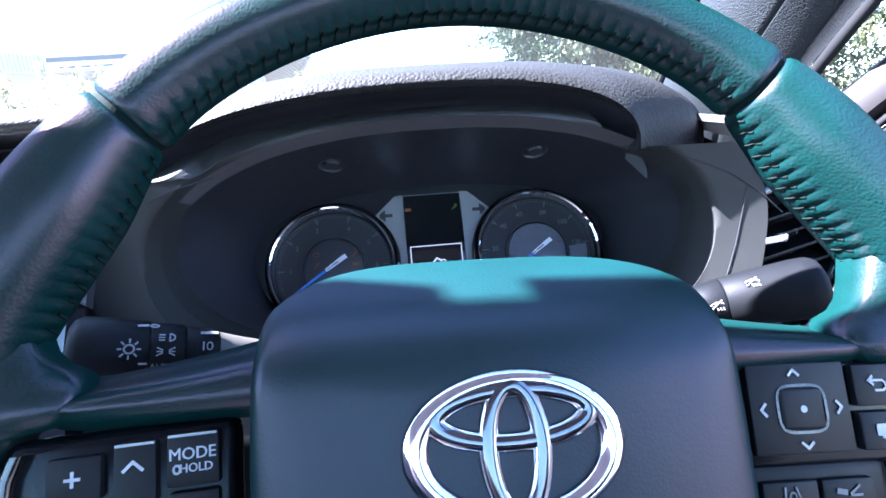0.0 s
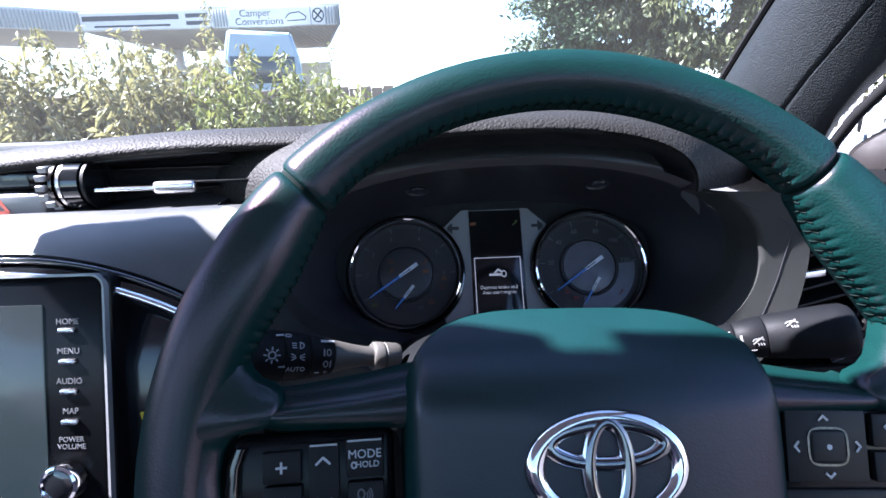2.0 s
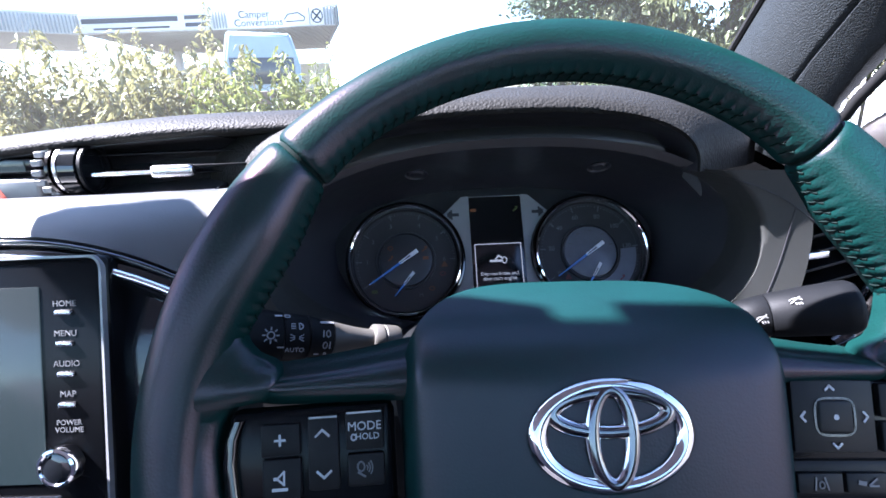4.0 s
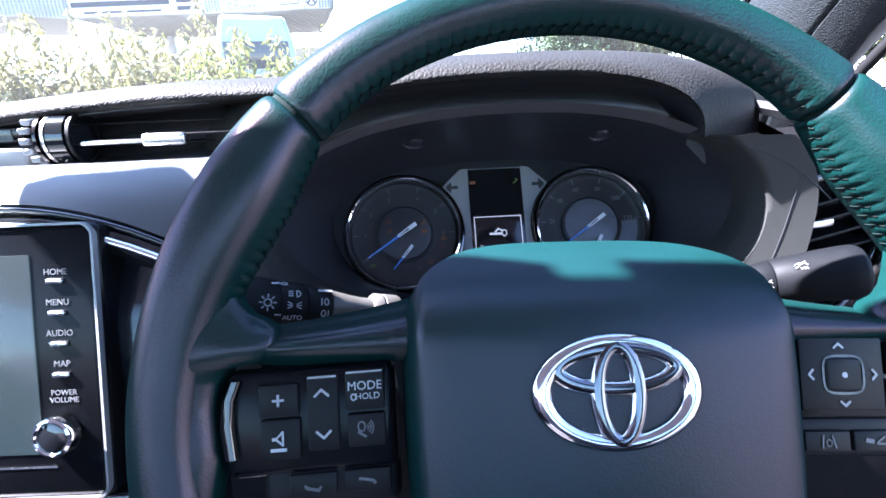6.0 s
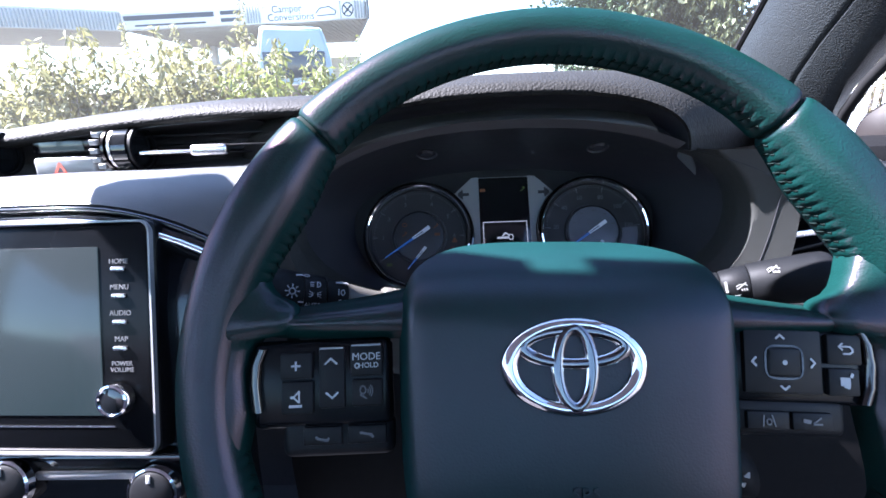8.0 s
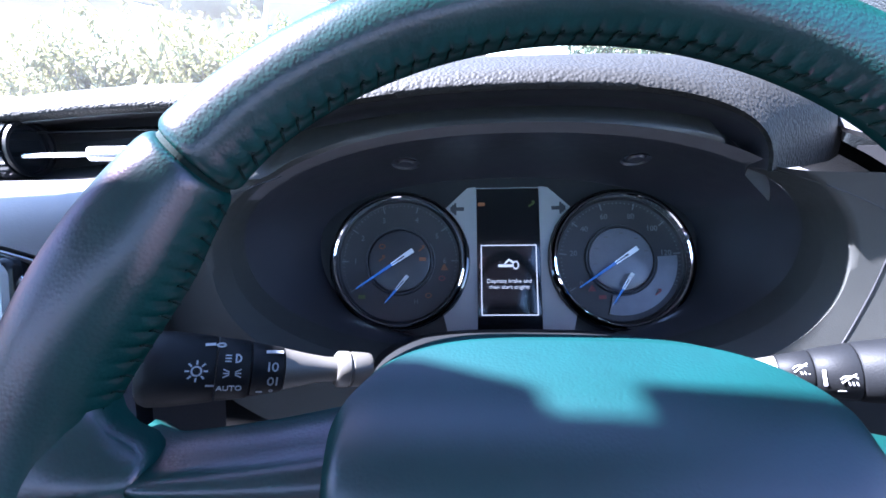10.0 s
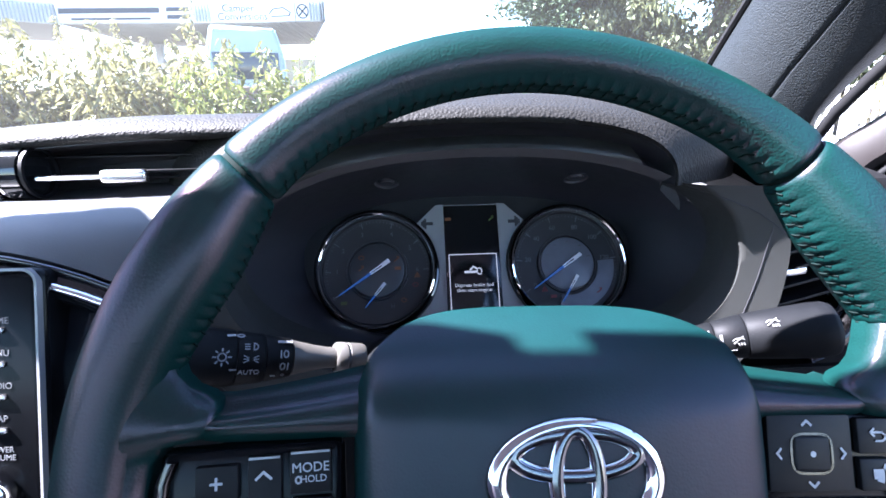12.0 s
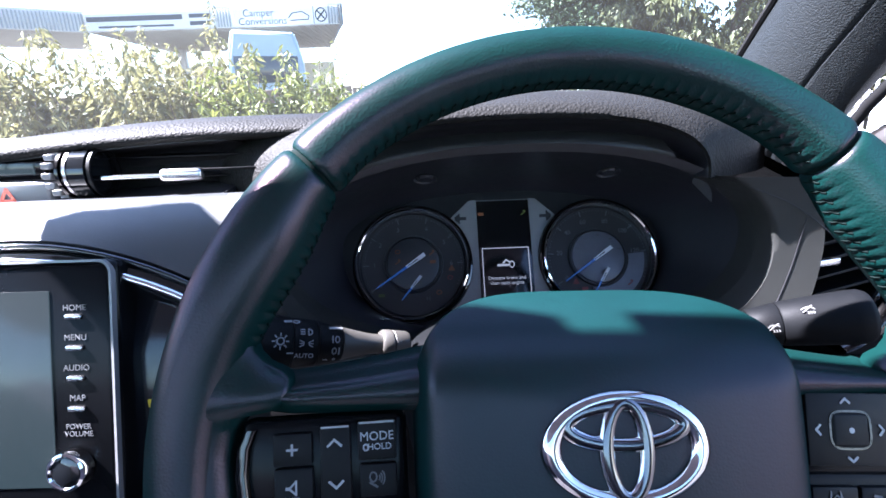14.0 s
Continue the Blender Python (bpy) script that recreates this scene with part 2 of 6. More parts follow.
CARGLASS = mat("car_window", (0.03, 0.04, 0.045), rough=0.05, vary=0.03)
TYRE = mat("tyre_rubber", (0.02, 0.02, 0.02), rough=0.85, grain=0.3, grain_size=0.01)

# ---------- building helpers ----------


def thing(name, label, category, loc=(0, 0, H), m=None, group="", kind=""):
    ob = new(name)
    ob.matrix_world = m if m is not None else Matrix.Translation(loc)
    ob.empty_display_size = 0.05
    return tagged(ob, label, category, group, kind)


def finish(bm, smooth=40):
    bmesh.ops.recalc_face_normals(bm, faces=bm.faces)
    if smooth:
        lim = radians(smooth)
        for f in bm.faces:
            f.smooth = True
        for e in bm.edges:
            if len(e.link_faces) == 2 and e.calc_face_angle(0) > lim:
                e.smooth = False
    return bm


def part(name, bm, material, parent=None, label="", smooth=40, recalc=True):
    """Links a bmesh as one mesh object under a thing or a part."""
    if recalc:
        finish(bm, smooth)
    me = bpy.data.meshes.new(name)
    bm.to_mesh(me)
    bm.free()
    me.materials.append(material)
    ob = new(name, me)
    if parent is not None:
        ob.parent = parent
    return tagged(ob, label)


def structure(name, bm, material, label, category, smooth=40):
    ob = part(name, bm, material, None, label, smooth)
    ob.location = (0, 0, H)
    return tagged(ob, category=category, kind="structure")


def loft(rings, close_ring=False, cap=False, bm=None):
    """A skin through rings of equally many points."""
    bm = bm or bmesh.new()
    rows = [[bm.verts.new(p) for p in ring] for ring in rings]
    k = len(rings[0])
    for a, b in zip(rows, rows[1:]):
        for i in range(k if close_ring else k - 1):
            j = (i + 1) % k
            try:
                bm.faces.new((a[i], a[j], b[j], b[i]))
            except ValueError:
                pass
    if cap:
        bm.faces.new(rows[0])
        bm.faces.new(rows[-1][::-1])
    return bm


def thicken(bm, d):
    """Gives a skin a thickness d, to the back of its faces."""
    bmesh.ops.recalc_face_normals(bm, faces=bm.faces)
    bmesh.ops.solidify(bm, geom=bm.faces[:], thickness=d)
    return bm


def box(bm, cx, cy, cz, sx, sy, sz, bevel=0.0, seg=2, m=None):
    """A box with rounded edges, added to bm."""
    b2 = bmesh.new()
    bmesh.ops.create_cube(b2, size=1.0, matrix=Matrix.LocRotScale((cx, cy, cz), None, (sx, sy, sz)))
    if bevel:
        bmesh.ops.bevel(b2, geom=b2.edges[:] + b2.verts[:], offset=bevel, segments=seg, profile=0.5, affect="EDGES")
    if m is not None:
        b2.transform(m)
    me = bpy.data.meshes.new("tmp")
    b2.to_mesh(me)
    b2.free()
    bm.from_mesh(me)
    bpy.data.meshes.remove(me)
    return bm


def boxed(*a, **k):
    return box(bmesh.new(), *a, **k)


def cyl(bm, p, q, r0, r1=None, n=24, cap=True):
    """A tapered round bar from p to q."""
    p, q = Vector(p), Vector(q)
    r1 = r0 if r1 is None else r1
    m = Matrix.Translation((p + q) / 2) @ (q - p).to_track_quat("Z", "Y").to_matrix().to_4x4()
    bmesh.ops.create_cone(bm, cap_ends=cap, segments=n, radius1=r0, radius2=r1, depth=(q - p).length, matrix=m)
    return bm


def tube(pts, r, n=10, bm=None):
    """A round bar bent through points, closed at its ends."""
    pts = [Vector(p) for p in pts]
    rings = []
    for i, p in enumerate(pts):
        d = (pts[min(i + 1, len(pts) - 1)] - pts[max(i - 1, 0)]).normalized()
        s = d.cross(Vector((0.31, 0.12, 0.94))).normalized()
        q = d.cross(s)
        rings.append([p + s * r * math.cos(2 * math.pi * j / n) + q * r * math.sin(2 * math.pi * j / n) for j in range(n)])
    return loft(rings, close_ring=True, cap=True, bm=bm)


def lathe(profile, n=48, m=None, bm=None):
    """Turns (r, z) pairs round the z axis."""
    bm = bm or bmesh.new()
    rings = [[Vector((r * math.cos(2 * math.pi * i / n), r * math.sin(2 * math.pi * i / n), z)) for i in range(n)]
             for r, z in profile]
    if m is not None:
        rings = [[m @ v for v in ring] for ring in rings]
    return loft(rings, close_ring=True, bm=bm)


def stroke(bm, pts, width, z=0.0, depth=0.0003, m=None, closed=False):
    """A raised line of constant width through points of a plane."""
    pts = [Vector((*p[:2], 0)) for p in pts]
    if closed:
        pts = pts + [pts[0]]
    for a, b in zip(pts, pts[1:]):
        d = b - a
        if d.length < 1e-7:
            continue
        d.normalize()
        s = Vector((-d.y, d.x, 0)) * width / 2
        a2, b2 = a - d * width * 0.35, b + d * width * 0.35
        low = [a2 - s, b2 - s, b2 + s, a2 + s]
        v = [bm.verts.new((m or Matrix()) @ Vector((p.x, p.y, z))) for p in low]
        w = [bm.verts.new((m or Matrix()) @ Vector((p.x, p.y, z + depth))) for p in low]
        bm.faces.new(w)
        for i in range(4):
            bm.faces.new((v[i], v[(i + 1) % 4], w[(i + 1) % 4], w[i]))
    return bm


def oval(cx, cy, rx, ry, n=24, a0=0, a1=360):
    return [(cx + rx * math.cos(radians(a0 + (a1 - a0) * i / n)), cy + ry * math.sin(radians(a0 + (a1 - a0) * i / n)))
            for i in range(n + (a1 - a0 != 360))]


def lettering(name, text, size, material, parent, m, label="", depth=0.0002):
    """Words in the built-in font, centred at m, as a mesh."""
    cu = bpy.data.curves.new(name, "FONT")
    cu.body, cu.size, cu.extrude, cu.align_x, cu.align_y = text, size, depth, "CENTER", "CENTER"
    cu.resolution_u = 3
    tmp = new("tmp", cu)
    me = bpy.data.meshes.new_from_object(tmp.evaluated_get(bpy.context.evaluated_depsgraph_get()))
    bpy.data.objects.remove(tmp)
    me.materials.clear()
    me.materials.append(material)
    me.transform(m)
    me.name = name
    ob = new(name, me)
    ob.parent = parent
    return tagged(ob, label)


def arch(cx, y, zb, a, h, p, n=40, t0=0.0, t1=1.0):
    """A flat-topped arch across x at depth y, from its right foot to its left."""
    out = []
    for i in range(n + 1):
        t = math.pi * (t0 + (t1 - t0) * i / n)
        c, s = math.cos(t), max(0.0, math.sin(t))
        out.append(Vector((cx + a * math.copysign(abs(c) ** (2 / p), c), y, zb + h * s ** (2 / p))))
    return out


def smooth_line(pts, k=4):
    """More points along a line, on a smooth curve through the given ones."""
    pts = [Vector(p) for p in pts]
    out = []
    for i in range(len(pts) - 1):
        a, b, c, d = pts[max(i - 1, 0)], pts[i], pts[i + 1], pts[min(i + 2, len(pts) - 1)]
        for j in range(k):
            t = j / k
            out.append(0.5 * (2 * b + (c - a) * t + (2 * a - 5 * b + 4 * c - d) * t * t + (3 * b - a - 3 * c + d) * t ** 3))
    return out + [pts[-1]]


def frame_of(origin, x, up):
    x, up = Vector(x).normalized(), Vector(up)
    z = x.cross(up).normalized()
    y = z.cross(x)
    m = Matrix((x, y, z)).transposed().to_4x4()
    m.translation = origin
    return m

# ---------- cabin structure ----------
# windscreen: a plane that rises 45 degrees towards the driver, with a frame of pillars and roof
SCREEN_FOOT, SCREEN_HEAD = (0.66, 0.09), (0.005, 0.56)


def head_y(x):
    """The unseen roof's front edge: stepped and notched to shape the sun patch, running back to the right."""
    y = 0.053 if x < -0.34 else max(-0.1, 0.053 - 0.14 * (x + 0.34))
    y += 0.008 * (x < -0.496)
    return y - 0.012 * (-0.496 < x < -0.434)


xs = [-1.14 + 0.04 * i for i in range(16)] + [-0.497, -0.495, -0.435, -0.433] + [-0.42 + 0.04 * i for i in range(21)]
bm = bmesh.new()
sections = [[Vector((x, head_y(x) + dy, z)) for x in xs] for dy, z in ((0.0, 0.56), (-0.01, 0.60))]
sections += [[Vector((x, -1.5, z)) for x in xs] for z in (0.63, 0.56)]
loft(sections + [sections[0]], bm=bm)
structure("ceiling", bm, HEADLINER, "unseen mauve-tinted headliner, its front edge cut to shape the sunlight", "ceiling")

bm = bmesh.new()
box(bm, -0.37, -0.35, -0.72, 1.6, 2.4, 0.06)
structure("floor", bm, CARPET, "black carpeted cabin floor", "floor")
bm = bmesh.new()
box(bm, -0.37, -1.52, -0.29, 1.6, 0.06, 0.84, 0.01)
structure("wall_rear", bm, REAR, "dark rear bulkhead of the cabin", "wall")
bm = bmesh.new()
box(bm, -1.17, -0.40, -0.32, 0.06, 2.3, 0.78, 0.015)
structure("wall_passenger", bm, REAR, "dark passenger door panel", "wall")
bm = bmesh.new()
box(bm, -1.17, -0.62, 0.31, 0.07, 0.12, 0.52, 0.01)
structure("pillar_passenger", bm, TRIM, "grey middle pillar on the passenger side", "pillar")
# unseen side behind the driver, added to hold back sky light from the wheel
bm = bmesh.new()
box(bm, 0.43, -0.72, -0.05, 0.07, 0.16, 1.24, 0.01)
structure("pillar_driver", bm, TRIM, "grey middle pillar behind the driver's door", "pillar")
bm = bmesh.new()
box(bm, 0.44, -1.15, -0.29, 0.06, 0.70, 0.84, 0.01)
structure("wall_driver_rear", bm, REAR, "dark rear side panel of the cabin", "wall")
for nm, lb, c, s in (("window_2", "clear rear window of the cabin", (-0.37, -1.52, 0.345), (1.54, 0.004, 0.43)),
                     ("window_3", "clear rear side window on the driver's side", (0.44, -1.15, 0.345), (0.004, 0.70, 0.43)),
                     ("window_4", "clear side window on the passenger's side", (-1.17, -0.27, 0.315), (0.004, 0.58, 0.49)),
                     ("window_5", "clear rear side window on the passenger's side", (-1.17, -1.09, 0.315), (0.004, 0.80, 0.49))):
    pane = structure(nm, boxed(*c, *s), SIDEGLASS, lb, "window")
    pane.visible_shadow = False
bm = bmesh.new()
box(bm, 0.40, -0.15, -0.66, 0.10, 1.3, 0.16, 0.01)
structure("sill_driver", bm, BLACK, "black sill of the open driver's door", "sill")
bm = bmesh.new()
box(bm, -0.37, 0.70, -0.32, 1.6, 0.05, 0.86, 0.01)
structure("bulkhead_front", bm, BLACK, "black bulkhead behind the dashboard", "wall")


# windscreen glass
bm = bmesh.new()
rows = []
for i in range(9):
    t = i / 8
    y = SCREEN_FOOT[0] + (SCREEN_HEAD[0] - SCREEN_FOOT[0]) * t
    z = SCREEN_FOOT[1] + (SCREEN_HEAD[1] - SCREEN_FOOT[1]) * t
    rows.append([Vector((x, y + 0.05 - 0.10 * ((x + 0.37) / 0.74) ** 2 + 0.02 * math.sin(math.pi * t), z))
                 for x in [-1.12 + 0.05 * k for k in range(30)]])
loft(rows, bm=bm)
ws = structure("window_1", bm, WINDSCREEN, "clear raked windscreen with a thin film for haze", "window")
ws.visible_shadow = False


# unseen black plate behind the upper windscreen, added to cast the middle pad's shadow
blocker = thing("pad_shadow_caster", "unseen black plate behind the windscreen, added to shade the middle pad", "sensor housing")
# outline of the wanted shadow, carried back along the sun's direction
outline = ((-0.275, 0.085), (-0.275, 0.148), (-0.269, 0.160), (-0.250, 0.167), (-0.212, 0.175), (-0.182, 0.183), (-0.174, 0.181),
           (-0.168, 0.170), (-0.145, 0.140), (-0.118, 0.112), (-0.106, 0.085))
bm = bmesh.new()
low = [Vector((c - 0.855 * (0.535 - 0.7176 * y), y + 0.006, 0.535 - 0.7176 * y)) for c, y in outline]
loft([low, [p + Vector((-0.0103, 0, 0.012)) for p in low]], close_ring=True, cap=True, bm=bm)
part("housing", bm, BLACK, blocker)


# the driver's windscreen pillar: a padded cover with a groove, a dark seal on the glass side
def pillar_ring(t):
    base = Vector((0.336, 0.597, 0.075)).lerp(Vector((0.274, -0.072, 0.60)), t)
    edge = Vector((0.4064, 0.409, 0.030)).lerp(Vector((0.344, -0.037, 0.60)), t)
    bow = 0.012 * math.sin(math.pi * min(1, t * 1.3))
    edge += Vector((-0.028, 0.010, 0)) * math.exp(-((t - 0.14) / 0.13) ** 2)
    out, n = [], 48
    side = edge - base
    inward = Vector((-0.86, -0.42, -0.1))
    for i in range(n + 1):
        s = i / n
        bulge = 0.030 * math.sin(math.pi * s) ** 0.7
        if 0.69 < s < 0.71:
            bulge -= 0.003
        out.append(base + side * s + inward * bulge + Vector((0, bow, bow)))
    out += [edge + Vector((0.05, 0.06, 0)), base + Vector((0.05, 0.03, 0))]
    return out


bm = loft([pillar_ring(i / 20) for i in range(21)], close_ring=True, cap=True)
structure("pillar_windscreen", bm, TRIM, "grey textured windscreen pillar cover with a seam", "pillar", smooth=50)
bm = tube([Vector((0.334, 0.600, 0.075)).lerp(Vector((0.272, -0.069, 0.60)), i / 20)
           + Vector((0, 0.012, 0.012)) * math.sin(math.pi * min(1, i / 20 * 1.3)) for i in range(21)], 0.005, 8)
structure("trim_windscreen_seal", bm, RUBBER, "black rubber seal along the windscreen", "seal")
seal = []
for i in range(21):
    t = i / 20
    seal.append(Vector((0.418, 0.432, 0.0)).lerp(Vector((0.356, -0.035, 0.60)), t) + Vector((-0.026, 0.010, 0)) * math.exp(-((t - 0.17) / 0.13) ** 2))
bm = tube([Vector((0.405, 0.405, -0.6)), Vector((0.414, 0.424, -0.06))] + seal, 0.006)
structure("trim_door_seal", bm, RUBBER, "black rubber seal of the door opening", "seal")

# ---------- dashboard ----------
dash = thing("dashboard", "dark grey grained dashboard with a raised instrument hood", "dashboard")

# instrument hood: front edge, rolled under, then the top running forward to the windscreen
PX = -0.005                               # middle of the instruments
# (depth, foot, height, reach and roundness on the driver's door side, reach and roundness on the other)
hood_rows = [(0.193, 0.0735, 0.0465, 0.139, 2.6, 0.178, 2.2), (0.1895, 0.0735, 0.0495, 0.1393, 2.6, 0.1785, 2.2),
             (0.190, 0.0735, 0.0510, 0.140, 2.6, 0.179, 2.2), (0.194, 0.0735, 0.0560, 0.1425, 2.6, 0.181, 2.25),
             (0.200, 0.0730, 0.0590, 0.149, 2.7, 0.186, 2.3), (0.209, 0.0720, 0.0625, 0.160, 2.8, 0.196, 2.35),
             (0.222, 0.0705, 0.0680, 0.178, 2.9, 0.213, 2.4), (0.250, 0.0690, 0.0715, 0.208, 3.0, 0.247, 2.4),
             (0.290, 0.0660, 0.0740, 0.240, 3.0, 0.270, 2.4), (0.350, 0.0600, 0.0740, 0.265, 2.8, 0.285, 2.4),
             (0.450, 0.0500, 0.0700, 0.285, 2.5, 0.290, 2.4), (0.560, 0.0380, 0.0620, 0.300, 2.4, 0.300, 2.4)]
under = [(0.2165, 0.050, 0.0520, 0.158, 2.3, 0.172, 2.2), (0.2210, 0.066, 0.0440, 0.143, 2.4, 0.178, 2.2), (0.2140, 0.072, 0.0430, 0.1405, 2.5, 0.178, 2.2),
         (0.2000, 0.0735, 0.0440, 0.1395, 2.6, 0.178, 2.2), (0.1928, 0.0735, 0.0463, 0.139, 2.6, 0.178, 2.2)]


def hood_ring(y, zb, h, ar, pr, al, pl):
    cx = -0.007 + 0.007 * min(1.0, max(0.0, (y - 0.225) / 0.04))
    return arch(cx, y, zb, ar, h, pr, 64, 0.0, 0.5) + arch(cx, y, zb, al, h, pl, 64, 0.5, 1.0)[1:]


part("hood", loft([hood_ring(*r) for r in hood_rows]), DASH, dash, "grained dark grey instrument hood", smooth=70)
bm = loft([hood_ring(*r) for r in under])
part("hood_underside", bm, BOWL, dash, "black underside of the hood", smooth=70)



def rim(t, a, up, down, cz, p):
    c, s = math.cos(t), math.sin(t)
    k = up if s >= 0 else down
    return a * math.copysign(abs(c) ** (2 / p), c), cz + k * math.copysign(abs(s) ** (2 / p), s)


def rim_ring(a, up, down, cz, p, y0, slope, n=128, tuck=0.0):
    out = []
    for i in range(n):
        x, z = rim(2 * math.pi * i / n, a, up, down, cz, p)
        under = 1 - min(1.0, max(0.0, (abs(x) - (0.128 if x > 0 else 0.146)) / (0.016 if x > 0 else 0.030)))      # only the part under the hood tucks back
        out.append(Vector((PX + x, y0 + slope * (0.10 - z) + under * tuck * max(0.0, (z - 0.055) / 0.04), z)))
    return out


# surround: the grey panel that runs from the bowl to the vent and up to the hood, in one sheet
PANEL_RINGS = ((0.1855, 0.0814, 0.082, 0.014, 2.25, 0.2125, 0.13, 0.0), (0.1868, 0.0888, 0.0838, 0.014, 2.25, 0.1970, 0.08, 0.0),
               (0.1905, 0.0915, 0.090, 0.014, 2.25, 0.1838, 0.03, 0.013), (0.204, 0.0985, 0.108, 0.012, 2.35, 0.1795, 0.03, 0.030),
               (0.2200, 0.1060, 0.130, 0.010, 2.50, 0.1740, 0.03, 0.045))
PANEL_RINGS = [tuple(a + (b - a) * k / 4 for a, b in zip(r0, r1)) for r0, r1 in zip(PANEL_RINGS, PANEL_RINGS[1:]) for k in range(4)] + [PANEL_RINGS[-1]]
rings = [rim_ring(a, up, down, cz, p, y0, sl, n=192, tuck=tk) for a, up, down, cz, p, y0, sl, tk in PANEL_RINGS]


def panel_y(x, z):
    """Depth of the panel's face at x, z."""
    prev = None
    for a, up, down, cz, p, y0, sl, _ in PANEL_RINGS:
        k = up if z > cz else down
        f = ((abs(x) / a) ** p + (abs(z - cz) / k) ** p) ** (1 / p)
        y = y0 + sl * (0.10 - z)
        if f <= 1 and prev:
            w = (prev[0] - 1) / (prev[0] - f)
            return prev[1] + (y - prev[1]) * w
        prev = (f, y)
    return prev[1]


for ring in rings[5:]:
    for v in ring:
        # the sheet ends in a level edge below the hood
        k = min(1.0, max(0.0, (abs(v.x + 0.007) - 0.112) / 0.026)) if v.x > 0 else min(1.0, max(0.0, (-v.x - 0.140) / 0.034))
        if k > 0 and v.z > 0.0745:
            k = k * k * (3 - 2 * k)
            v.z += (0.0745 - v.z) * k
            v.y += (panel_y(v.x - PX, 0.0745) - v.y) * k
last = []
for v in rings[-1]:
    last.append(Vector((v.x * (1.012 if v.x > 0 else 1.10), v.y + (0.030 if v.x > 0 else 0.016), v.z - (0.007 if v.x > 0 else -0.0015))))
# upper part of the instrument edge: the same sheet in a paler colour
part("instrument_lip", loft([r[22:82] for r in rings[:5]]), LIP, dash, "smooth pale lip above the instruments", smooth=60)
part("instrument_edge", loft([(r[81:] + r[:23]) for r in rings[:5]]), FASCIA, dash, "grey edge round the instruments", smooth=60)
bm = loft(rings[4:] + [last], close_ring=True)
part("surround", bm, FASCIA, dash, "grey plastic panel round the instruments", smooth=60)


# joints of the plates let into it
for line in (((0.137, 0.0735), (0.160, 0.0665), (0.186, 0.0555), (0.205, 0.0425), (0.224, 0.026)), ((0.200, 0.0450), (0.1995, 0.025), (0.1970, 0.0), (0.1905, -0.028), (0.181, -0.05)),
             ((-0.150, 0.0735), (-0.168, 0.0680), (-0.192, 0.0565))):
    fine = smooth_line([(x, panel_y(x - PX, z) - 0.0002, z) for x, z in line], 5)
    fine = [Vector((v.x, panel_y(v.x - PX, v.z) - 0.0002, v.z)) for v in fine]
    part("seam", tube(fine, 0.0004, 6), BLACK, dash, "dark panel joint")

# upper deck in front of the windscreen
bm = bmesh.new()
deck = []
for y, z in ((0.240, 0.107), (0.226, 0.108), (0.2175, 0.1105), (0.2165, 0.1135), (0.2195, 0.1170), (0.230, 0.1222), (0.245, 0.1255), (0.30, 0.124), (0.42, 0.115), (0.62, 0.095), (0.69, 0.09)):
    ring = []
    for k in range(49):
        x = -1.12 + 0.0205 * k
        fall = 0.000 if x > -0.24 else 0.15 * (-(x + 0.24)) ** 1.45
        ring.append(Vector((x, y + 0.06 * max(0, -(x + 0.35)), z + 0.004 - fall)))
    deck.append(ring)
loft(deck, bm=bm)
thicken(bm, 0.006)
part("upper_deck", bm, DASH, dash, "grained dark grey upper deck", smooth=60)
bm = bmesh.new()
loft([[Vector((x, y, z + dz)) for x, z in ((0.20, 0.093), (0.23, 0.091), (0.265, 0.078), (0.295, 0.063), (0.325, 0.046), (0.36, 0.03))]
      for y, dz in ((0.331, -0.003), (0.40, -0.004), (0.50, 0.0), (0.66, 0.01))], bm=bm)
thicken(bm, 0.01)
part("side_deck", bm, DASH, dash, "grained dark grey deck beside the hood", smooth=60)

# dark recess that holds the middle vents
bm = bmesh.new()
loft([[Vector((x, y + 0.06 * max(0, -(x + 0.35)), z - (0 if x > -0.24 else 0.11 * (-(x + 0.24)) ** 1.3))) for x in [-1.10 + 0.0218 * k for k in range(41)]]
      for y, z in ((0.224, 0.116), (0.262, 0.112), (0.275, 0.095), (0.262, 0.074), (0.202, 0.070))], bm=bm)
thicken(bm, 0.004)
part("vent_recess", bm, BLACK, dash, "black recess of the middle vents", smooth=50)


# middle pad below the vents, sloping to the screen
def pad_low(x):
    """Height of the arch-shaped lower edge of the pad."""
    d = min(1.1, max(0.0, (x + 0.345) / 0.135))
    return 0.058 - 0.045 * d ** 2.2 - 0.006 * max(0, -(x + 0.40)) * 10


pad_rows = []
for s in (0, 0.08, 0.2, 0.4, 0.6, 0.8, 0.93, 1.0):
    ring = []
    for k in range(60):
        x = -0.62 + 0.007 * k
        zt = 0.074 + 0.012 * max(0, x + 0.30) * 1.0 - 0.02 * max(0, -(x + 0.36))
        zl = pad_low(x)
        y = 0.200 - 0.055 * s + 0.02 * max(0, x + 0.28)
        z = zt + (zl - zt) * s ** 1.5 + 0.006 * math.sin(math.pi * s)
        ring.append(Vector((x, y, z)))
    pad_rows.append(ring)
bm = loft(pad_rows)
thicken(bm, 0.012)
part("middle_pad", bm, PADTOP, dash, "grained grey pad under the middle vents", smooth=60)
